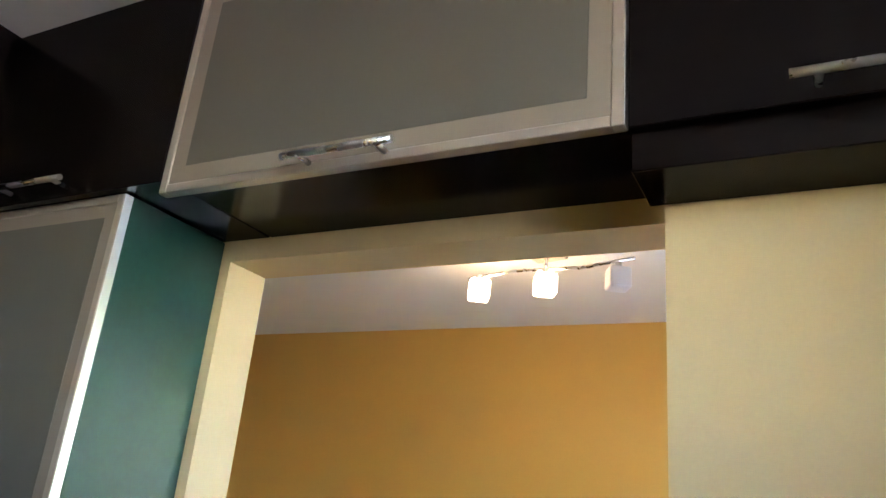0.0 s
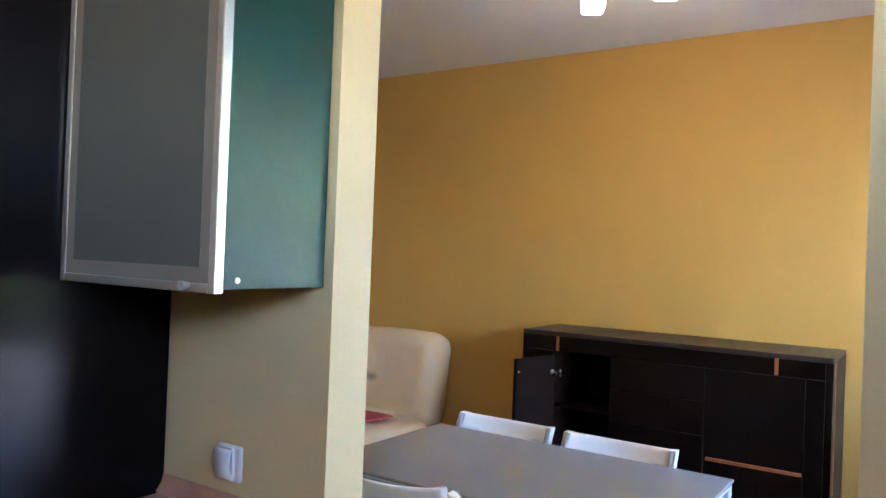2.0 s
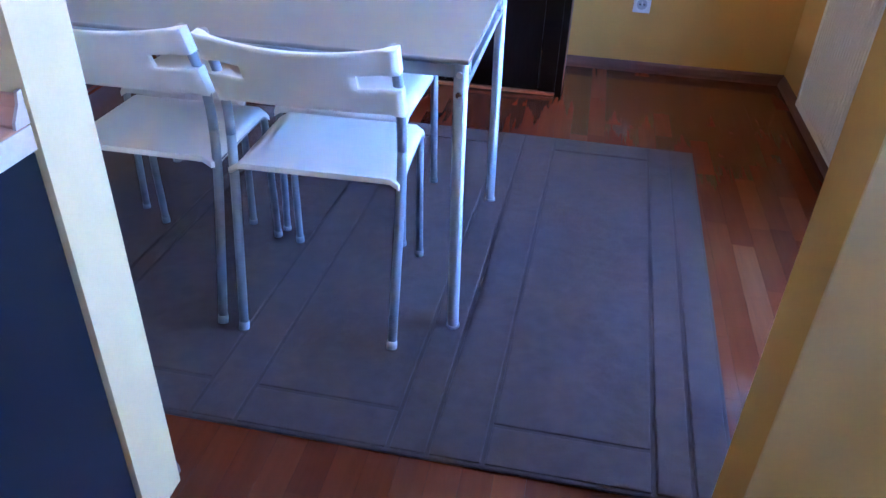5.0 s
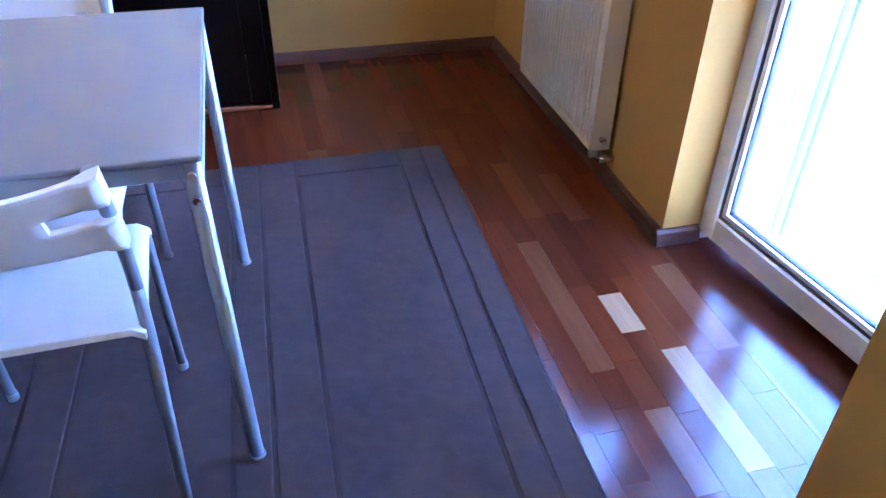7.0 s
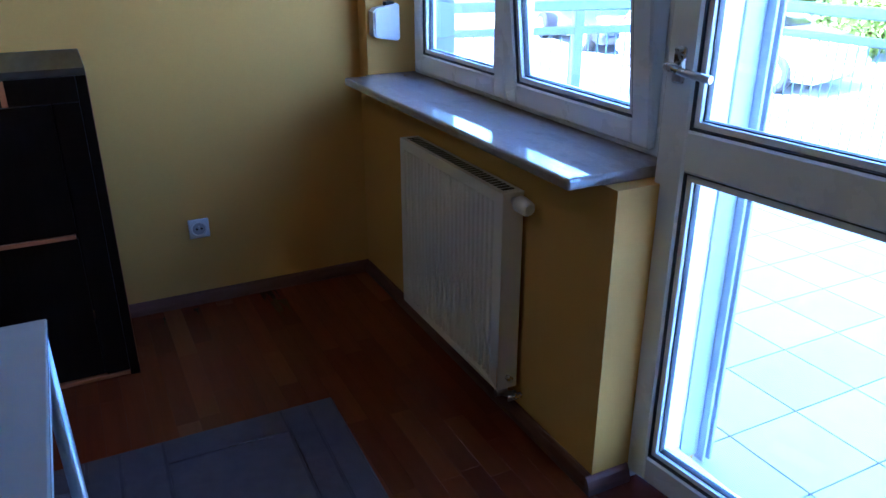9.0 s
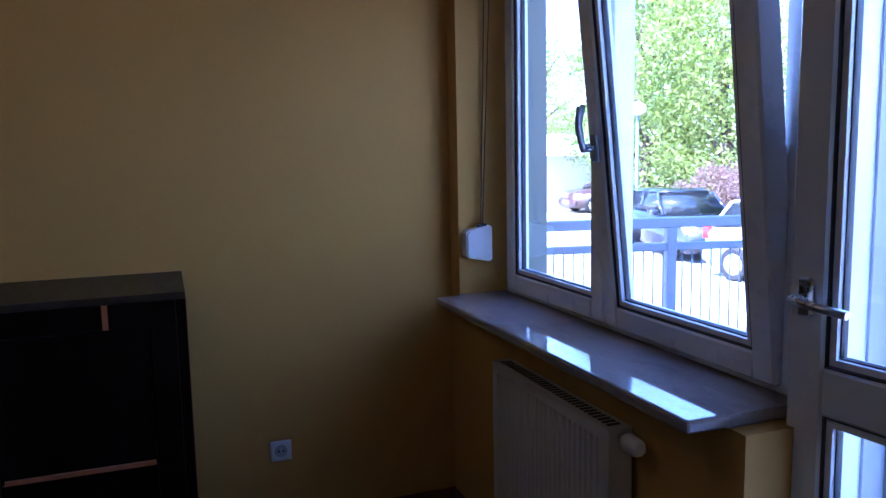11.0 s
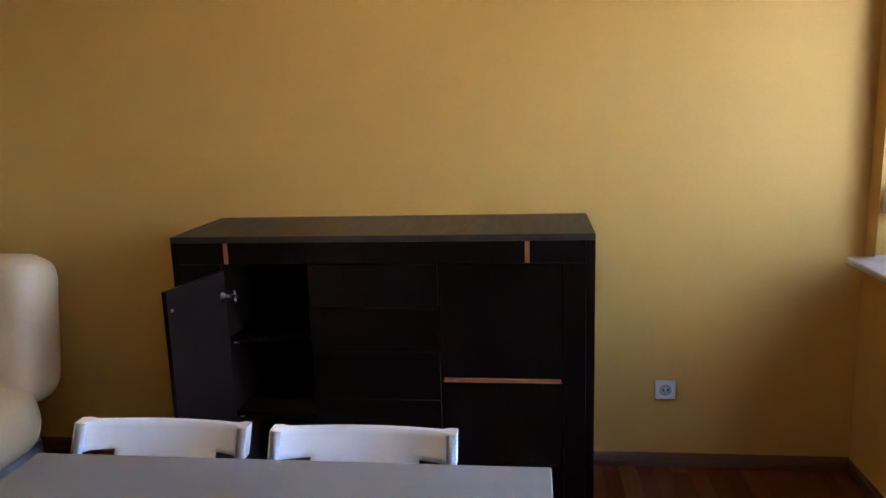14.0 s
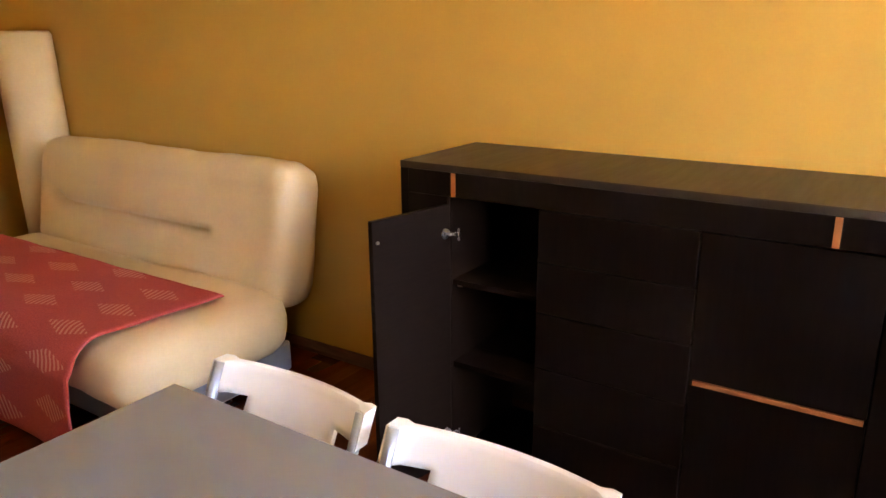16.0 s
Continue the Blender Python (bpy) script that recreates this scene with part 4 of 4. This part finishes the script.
def throw_mat():
    """Red weave with diamonds of pale ribs."""
    m, nt, bs = nodes_of("red_woven_throw")
    tc = nt.nodes.new("ShaderNodeTexCoord")
    sep = nt.nodes.new("ShaderNodeSeparateXYZ")
    nt.links.new(tc.outputs["Object"], sep.inputs[0])

    def op(kind, a, b=0.0, c=None):
        n = nt.nodes.new("ShaderNodeMath")
        n.operation = kind
        for k, v in enumerate((a, b, c)):
            if isinstance(v, (int, float)):
                n.inputs[k].default_value = v
            elif v is not None:
                nt.links.new(v, n.inputs[k])
        return n.outputs[0]
    s = op("ADD", sep.outputs["Y"], sep.outputs["Z"])
    u, v = op("MULTIPLY", sep.outputs["X"], 3.0), op("MULTIPLY", s, 5.4)
    du = op("ABSOLUTE", op("SUBTRACT", op("FRACT", u), 0.5))
    dv = op("ABSOLUTE", op("SUBTRACT", op("FRACT", op("ADD", v, op("MULTIPLY", op("FLOOR", u), 0.5))), 0.5))
    inside = op("LESS_THAN", op("ADD", du, op("MULTIPLY", dv, 1.25)), 0.37)
    rib = op("GREATER_THAN", op("SINE", op("MULTIPLY", op("ADD", op("MULTIPLY", sep.outputs["X"], 1.0), op("MULTIPLY", s, 0.35)), 260)), 0.15)
    mask = op("MULTIPLY", inside, rib)
    weave = noise_tex(nt, 220, 3)
    red = ramp(nt, weave, [(0.3, (0.50, 0.060, 0.052)), (0.7, (0.68, 0.115, 0.095))])
    mx = nt.nodes.new("ShaderNodeMix")
    mx.data_type = "RGBA"
    nt.links.new(op("MULTIPLY", mask, 0.7), mx.inputs["Factor"])
    nt.links.new(red, mx.inputs["A"])
    mx.inputs["B"].default_value = (0.80, 0.33, 0.26, 1)
    nt.links.new(mx.outputs["Result"], bs.inputs["Base Color"])
    bs.inputs["Roughness"].default_value = 0.95
    bumped(nt, bs, op("ADD", op("MULTIPLY", mask, 0.7), weave), 0.8, 0.004)
    return m


def throw_at(u, v):
    """The cloth lies on the seat, turns over its front edge and hangs down."""
    L = v * 0.98
    skew = 0.03 * math.sin(5 * u)
    x = -3.28 + 1.56 * u + (0.10 * (1 - v) if u > 0.5 else 0) * (u - 0.5) * 2
    w = 0.006 * noise.noise(Vector((x * 5, L * 6, 1)))
    flat = 0.50 + skew
    if L < flat:
        return (x, 2.32 - L, 0.492 + w)
    r, a = 0.12, (L - flat) / 0.12
    if a < math.pi / 2:
        return (x, 2.32 - flat - r * math.sin(a), 0.492 - r * (1 - math.cos(a)) + w)
    return (x + 0.02 * (a - 1.57) * (u - 0.5), 2.32 - flat - r - 0.012 + 0.02 * math.sin(9 * u + 1) * min(1, a - 1.57), 0.492 - r - (L - flat - r * math.pi / 2))


single("throw_blanket", shell_bm(60, 40, throw_at, lambda u, v: (0, -0.006 if v > 0.6 else 0, 0.008)), throw_mat(), "red woven throw with pale ribbed diamonds over the sofa seat", "blanket")
rl = single("rolled_mattress", tube_bm([(-3.56, 2.76, 0.0), (-3.56, 2.76, 0.02), (-3.66, 2.77, 1.45), (-3.66, 2.77, 1.475)], [0.13, 0.15, 0.15, 0.135], 24), M_LEATHER, "pale rolled mattress standing upright in the corner", "mattress")

# floor strips: near ones as pieces, the rest joined
rnd = random.Random(7)
strip_cache = {}
W_S = 0.069
rest = bmesh.new()
nx0 = math.floor(XL / W_S)
count = 0
JOINTS = [(1.395, 0.915), (1.395, 1.072), (1.47, 0.45), (1.47, 0.835), (1.26, 0.80), (1.26, 1.08), (1.26, 1.36), (1.65, 0.80), (1.65, 1.16), (1.33, 0.42), (1.33, 0.82), (1.19, 0.62), (1.19, 1.01)]
PALE = [(1.395, 0.915), (1.47, 0.45)]
TAN = [(1.26, 0.80), (1.26, 1.08), (1.65, 0.80), (1.33, 0.42)]
for i in range(nx0, int(XW / W_S) + 1):
    x = i * W_S
    xa, xb = max(x + 0.0002, XL), min(x + W_S - 0.0002, XW)
    if xb - xa < 0.005:
        continue
    y = -3.2 - rnd.random() * 0.4
    while y < YF:
        ln = rnd.choice((0.24, 0.30, 0.36, 0.42, 0.48))
        for jx, jy in JOINTS:
            if x < jx < x + W_S and y + 0.02 < jy < y + ln + 0.08:
                ln = round(jy - y, 4)
                break
        ya, yb = max(y, -3.2), min(y + ln - 0.0004, YF)
        y += ln
        if yb - ya < 0.01 or (xb < -1.58 and yb < 0.09):
            continue
        full = abs((yb - ya) - (ln - 0.0004)) < 1e-6 and abs(xb - xa - (W_S - 0.0004)) < 1e-6
        if full and count < 300 and 0.80 < x and yb > 0.0:
            if ln not in strip_cache:
                strip_cache[ln] = finish(box_bm(0, W_S - 0.0004, 0, ln - 0.0004, -0.006, 0.0, bevel=0.0003), "strip", M_FLOOR)
            o = new("strip", strip_cache[ln])
            if any(x < px < x + W_S and abs(ya - py) < 0.02 for px, py in PALE):
                o.data = o.data.copy()
                o.data.materials[0] = M_PALE
            elif any(x < px < x + W_S and abs(ya - py) < 0.02 for px, py in TAN):
                o.data = o.data.copy()
                o.data.materials[0] = M_TAN
            o.parent = floor
            o.location = (xa, ya, 0)
            count += 1
        else:
            q = [rest.verts.new(p) for p in ((xa, ya, 0), (xb, ya, 0), (xb, yb, 0), (xa, yb, 0), (xa, ya, -0.004), (xb, ya, -0.004), (xb, yb, -0.004), (xa, yb, -0.004))]
            for f in ((0, 1, 2, 3), (0, 4, 5, 1), (1, 5, 6, 2), (2, 6, 7, 3), (3, 7, 4, 0)):
                rest.faces.new([q[k] for k in f])
tagged(part("floor_strips", rest, M_FLOOR, floor), kind="stuff")

# ---- outside: terrace, railing, street ----
GZ = -0.85
M_GROUND = surface("pale_concrete", (0.30, 0.29, 0.27), 0.85, vary=0.12, scale=0.6, fine=30, bump=0.3)
single("ground", box_bm(-60, 90, -60, 120, GZ - 0.3, GZ), M_GROUND, "pale sunlit parking ground around the house", "ground", kind="structure")
TX1, TY0, TY1 = 4.16, -3.0, 3.75
terrace = single("terrace", box_bm(XO, TX1, TY0, TY1, GZ, -0.045), M_GROUT, "terrace paved with large pale square tiles", "terrace", kind="structure")
TS = 0.295
tile_me = finish(box_bm(0.0025, TS - 0.0025, 0.0025, TS - 0.0025, -0.015, 0.0, bevel=0.002), "tile", M_TILE)
for i in range(8):
    for j in range(-10, 12):
        o = new("tile", tile_me)
        o.parent = terrace
        o.location = (1.94 + i * TS, 0.115 + j * TS, -0.03)
M_RAIL = surface("grey_painted_steel", (0.14, 0.17, 0.21), 0.45, metal=0.0, vary=0.05)
rl_ = thing("terrace_railing", "grey painted steel railing with thin upright bars", "railing")
RX = 4.04
CORNER = Vector((RX, 3.20, 0))
bar_me = finish(tube_bm([(0, 0, 0.06), (0, 0, 0.94)], 0.004, 6), "bar", M_RAIL)


def railing_run(a, b, posts):
    """Two top rails, a foot rail, posts and thin bars from a to b."""
    d = b - a
    at = Matrix.Translation(a) @ Vector((0, 1, 0)).rotation_difference(d).to_matrix().to_4x4()
    n = d.length
    for z, r in ((1.075, 0.027), (0.945, 0.02), (0.06, 0.016)):
        part("rail", box_bm(-r, r, 0, n, z - r, z + r, bevel=0.006), M_RAIL, rl_, at=at)
    for y in posts:
        part("post", box_bm(-0.027, 0.027, y - 0.027, y + 0.027, -0.04, 1.05, bevel=0.004), M_RAIL, rl_, at=at)
    for k in range(1, int(n / 0.055)):
        o = new("bar", bar_me)
        o.parent = rl_
        o.location = at @ Vector((0, k * 0.055, 0))


railing_run(CORNER, Vector((XO + 0.02, 3.64, 0)), (0.0, 0.95, 2.0))
railing_run(Vector((RX, TY0, 0)), CORNER - Vector((0, 0.03, 0)), (0.3, 2.25, 4.2))

# foliage
def leaf_mat(name, a, b):
    m, nt, bs = nodes_of(name)
    geo = nt.nodes.new("ShaderNodeNewGeometry")
    nt.links.new(ramp(nt, geo.outputs["Random Per Island"], [(0.0, a), (0.6, tuple((p + q) / 2 for p, q in zip(a, b))), (1.0, b)]), bs.inputs["Base Color"])
    bs.inputs["Roughness"].default_value = 0.55
    bs.inputs["Subsurface Weight"].default_value = 0.0
    tr = nt.nodes.new("ShaderNodeBsdfTranslucent")
    tr.inputs[0].default_value = (b[0] * 1.3, b[1] * 1.5, b[2], 1)
    ms = nt.nodes.new("ShaderNodeMixShader")
    ms.inputs[0].default_value = 0.35
    out = nt.nodes["Material Output"]
    nt.links.new(bs.outputs[0], ms.inputs[1])
    nt.links.new(tr.outputs[0], ms.inputs[2])
    nt.links.new(ms.outputs[0], out.inputs[0])
    return m


M_LEAF = leaf_mat("green_leaves", (0.11, 0.14, 0.030), (0.32, 0.36, 0.085))
M_LEAF2 = leaf_mat("dark_green_leaves", (0.06, 0.09, 0.020), (0.22, 0.275, 0.058))
M_LEAFR = leaf_mat("purple_leaves", (0.13, 0.075, 0.065), (0.32, 0.20, 0.17))
M_BARK = surface("grey_brown_bark", (0.12, 0.09, 0.065), 0.9, vary=0.3, scale=8, fine=40, bump=0.6, dist=0.01, stretch=(1, 1, 0.3))


def leaves_bm(rs, blobs, n, size):
    """Small folded leaves scattered through uneven clumps."""
    vs, fs = [], []
    for k in range(n):
        c, r = rs.choice(blobs)
        d = Vector((rs.gauss(0, 1), rs.gauss(0, 1), rs.gauss(0, 1))).normalized()
        p = Vector(c) + Vector((d.x * r[0], d.y * r[1], d.z * r[2])) * (0.55 + 0.5 * rs.random()) * (1 + 0.25 * noise.noise(d * 2.3 + Vector(c)))
        a = Vector((rs.gauss(0, 1), rs.gauss(0, 1), rs.gauss(0, 1))).normalized()
        b = a.cross(Vector((rs.gauss(0, 1), rs.gauss(0, 1), rs.gauss(0, 1)))).normalized()
        s = size * (0.6 + 0.8 * rs.random())
        i = len(vs)
        vs += [p - a * s, p + b * s * 0.42, p + a * s, p - b * s * 0.42]
        fs += [(i, i + 1, i + 2, i + 3)]
    me = bpy.data.meshes.new("crown")
    me.from_pydata(vs, [], fs)
    return me


def tree(x, y, h, r, mat, seed, label, low=0.25, n=26000, size=0.075, name="tree"):
    rs = random.Random(seed)
    t = thing(name, label, name, at=pose(x, y, GZ))
    bm = bmesh.new()
    add_tube(bm, [(0, 0, -0.05), (0.05 * r, 0, h * 0.25), (-0.04 * r, 0.03 * r, h * 0.55), (0, 0, h * 0.85)], [0.05 * r + 0.03, 0.04 * r + 0.02, 0.03 * r, 0.01 * r], 8)
    blobs = []
    for k in range(16):
        a, q = rs.random() * 6.28, low + (1 - low) * (k + 0.5) / 16
        rr = r * (0.75 if q < 0.75 else 0.5) * (0.5 + 0.5 * rs.random())
        c = (math.cos(a) * rr, math.sin(a) * rr, h * q * 0.95)
        add_tube(bm, [(0, 0, max(0.1, c[2] * 0.7)), (c[0] * 0.5, c[1] * 0.5, c[2] * 0.88), c], [0.02 * r, 0.012 * r, 0.004 * r], 6)
        s = r * (0.34 + 0.2 * rs.random())
        blobs.append((c, (s, s, s * 0.8)))
    part("trunk", bm, M_BARK, t)
    me = leaves_bm(rs, blobs, n, size)
    me.materials.append(mat)
    cr = new("crown", me)
    cr.parent = t
    return t


for k, (x, y, h, r, m, low) in enumerate([(15.8, 21.6, 8.5, 3.4, M_LEAF2, 0.03), (17, 19, 8.5, 3.8, M_LEAF, 0.08), (16.5, 13.5, 8.0, 3.4, M_LEAF, 0.06), (20.5, 14.5, 9.5, 4.0, M_LEAF2, 0.05),
                                       (18.5, 9.0, 6.5, 3.3, M_LEAF, 0.05), (19.0, 4.0, 5.6, 3.2, M_LEAF2, 0.05), (20, -1.5, 5.2, 3.2, M_LEAF, 0.05), (13.0, 40, 8.0, 4.2, M_LEAF2, 0.2), (19.0, 35.5, 8.5, 4.4, M_LEAF, 0.2), (21, 26, 11, 4.5, M_LEAF, 0.1), (27, 19, 12, 5.0, M_LEAF2, 0.1)]):
    tree(x, y, h, r, m, 20 + k, "leafy green tree beyond the parking ground", low)
tree(13.4, 15.0, 1.85, 1.15, M_LEAFR, 51, "rounded purple-leaved shrub by the parking ground", 0.2, 9000, 0.042, name="shrub")
for k, (x, y) in enumerate([(15.2, 11.3), (15.0, 9.0), (15.2, 6.6), (15.4, 4.2), (15.6, 1.8), (15.6, -0.8)]):
    tree(x, y, 2.6, 1.5, M_LEAF if k % 2 else M_LEAF2, 70 + k, "dense green hedge shrub beside the parking ground", 0.1, 11000, 0.060, name="shrub")

# lamp post and a low white building
lpst = thing("street_lamp", "grey post lamp with a round head", "street lamp", at=pose(12.0, 16.45, GZ))
part("post", tube_bm([(0, 0, 0), (0, 0, 0.3), (0, 0, 3.3)], [0.07, 0.05, 0.04], 10), M_RAIL, lpst)
part("head", tube_bm([(0, 0, 3.25), (0, 0, 3.33), (0, 0, 3.5), (0, 0, 3.6)], [0.06, 0.22, 0.2, 0.02], 14), M_WHITE, lpst)
M_PLASTER = surface("white_plaster", (0.62, 0.60, 0.56), 0.85, vary=0.05, scale=1.5, fine=60, bump=0.2)
M_ROOF = surface("grey_roof_sheet", (0.45, 0.46, 0.48), 0.6, vary=0.1)
hb = thing("low_building", "low white plastered building with a pitched roof", "building", at=pose(15.5, 30, GZ))
part("wall", box_bm(-7, 3.2, -3, 3, 0, 2.3), M_PLASTER, hb)
bm = bmesh.new()
q = [bm.verts.new(p) for p in ((-7.3, -3.4, 2.25), (3.5, -3.4, 2.25), (3.5, 3.4, 2.25), (-7.3, 3.4, 2.25), (-7.3, 0, 3.2), (3.5, 0, 3.2))]
for f in ((0, 1, 5, 4), (2, 3, 4, 5), (0, 4, 3), (1, 2, 5), (3, 2, 1, 0)):
    bm.faces.new([q[k] for k in f])
part("roof", bm, M_ROOF, hb)

# parked cars
M_TYRE = surface("black_tyre", (0.018, 0.018, 0.018), 0.8, vary=0.1)
M_CGLASS = surface("tinted_car_glass", (0.02, 0.025, 0.028), 0.06, vary=0.05, bump=0, spec=0.8)
M_LIGHT = surface("clear_headlight", (0.6, 0.6, 0.6), 0.1, vary=0.05, bump=0)
M_TAIL = surface("red_tail_light", (0.45, 0.02, 0.015), 0.15, vary=0.05, bump=0)


def car(at, paint, label):
    c = thing("car", label, "car", group="parked cars", at=at)
    L, W = 3.9, 1.66
    low = [(-1.95, 0.35), (-1.93, 0.75), (-1.80, 0.92), (-1.0, 0.97), (0.75, 0.95), (1.55, 0.84), (1.88, 0.68), (1.95, 0.35)]
    bm = bmesh.new()
    sides = []
    for s in (-1, 1):
        sides.append([bm.verts.new((x, s * W / 2 * (0.94 if z < 0.5 or abs(x) > 1.85 else 1.0) * (0.96 if abs(x) > 1.5 else 1), z)) for x, z in low] + [bm.verts.new((1.9, s * W / 2 * 0.9, 0.2)), bm.verts.new((-1.9, s * W / 2 * 0.9, 0.2))])
    n = len(sides[0])
    for k in range(n):
        f = bm.faces.new((sides[0][k], sides[0][(k + 1) % n], sides[1][(k + 1) % n], sides[1][k]))
    bm.faces.new(sides[0])
    bm.faces.new(sides[1][::-1])
    bmesh.ops.bevel(bm, geom=list(bm.edges), offset=0.05, segments=2, affect="EDGES")
    for f in bm.faces:
        f.smooth = True
    body = part("body", bm, paint, c)

    def hull(prof, w0, w1, name, mat):
        bm = bmesh.new()
        zs = [z for _, z in prof]
        rows = [[bm.verts.new((x, s * (w0 + (w1 - w0) * (z - min(zs)) / (max(zs) - min(zs))), z)) for x, z in prof] for s in (-1, 1)]
        m = len(prof)
        for k in range(m):
            bm.faces.new((rows[0][k], rows[0][(k + 1) % m], rows[1][(k + 1) % m], rows[1][k]))
        bm.faces.new(rows[0])
        bm.faces.new(rows[1][::-1])
        bmesh.ops.bevel(bm, geom=list(bm.edges), offset=0.04, segments=2, affect="EDGES")
        for f in bm.faces:
            f.smooth = True
        return part(name, bm, mat, c)
    hull([(-1.75, 0.93), (-1.45, 1.38), (0.15, 1.42), (0.95, 0.93)], 0.78, 0.62, "windows", M_CGLASS)
    hull([(-1.52, 1.36), (-1.40, 1.44), (0.10, 1.47), (0.30, 1.37)], 0.66, 0.60, "roof", paint)
    for s in (-1, 1):
        for x0, x1 in ((-1.62, -1.42), (-0.42, -0.34), (0.30, 0.86)):
            zt = 1.40 if x0 < 0.2 else 1.38
            part("pillar", tube_bm([(x0 - 0.1 if x0 < -1 else x1, s * 0.785, 0.93), (x1 if x0 < -1 else x0, s * 0.645, zt)], 0.035, 6), paint, c)
        part("headlight", soft_bm(1.62, 1.90, s * 0.62 - 0.14, s * 0.62 + 0.14, 0.60, 0.76, 0.05, 2), M_LIGHT, c)
        part("tail_light", soft_bm(-1.97, -1.80, s * 0.68 - 0.10, s * 0.68 + 0.10, 0.70, 0.92, 0.04, 2), M_TAIL, c)
        part("door_mirror", soft_bm(0.60, 0.74, s * 0.90 - 0.08, s * 0.90 + 0.08, 0.93, 1.06, 0.03, 2), paint, c)
        for x in (-1.22, 1.22):
            ty = part("tyre", tube_bm([(x, s * 0.64, 0.30), (x, s * 0.67, 0.30), (x, s * 0.82, 0.30), (x, s * 0.845, 0.30)], [0.26, 0.30, 0.30, 0.26], 24), M_TYRE, c)
            part("rim", tube_bm([(x, s * 0.83, 0.30), (x, s * 0.852, 0.30), (x, s * 0.858, 0.30)], [0.20, 0.19, 0.05], 16), M_ALU, ty)
    part("bumper", soft_bm(1.80, 2.0, -0.76, 0.76, 0.28, 0.52, 0.07, 2), paint, c)
    part("bumper", soft_bm(-2.0, -1.80, -0.76, 0.76, 0.28, 0.52, 0.07, 2), paint, c)
    part("number_plate", box_bm(1.995, 2.01, -0.26, 0.26, 0.36, 0.47), M_WHITE, c)
    return c


P_NAVY = surface("dark_blue_car_paint", (0.012, 0.016, 0.030), 0.18, vary=0.1, bump=0, coat=1.0)
P_SILVER = surface("silver_car_paint", (0.55, 0.56, 0.58), 0.25, metal=0.4, vary=0.04, bump=0, coat=1.0)
P_RED = surface("dull_red_car_paint", (0.070, 0.034, 0.028), 0.35, metal=0.1, vary=0.06, bump=0, coat=1.0)
car(pose(11.65, 14.3, GZ, 0, 0, -102), P_NAVY, "dark blue hatchback parked beyond the railing")
car(pose(10.95, 9.50, GZ, 0, 0, -80), P_SILVER, "silver hatchback parked beyond the railing")
car(pose(17.4, 25.9, GZ, 0, 0, 175), P_RED, "dull red car parked by the low building")
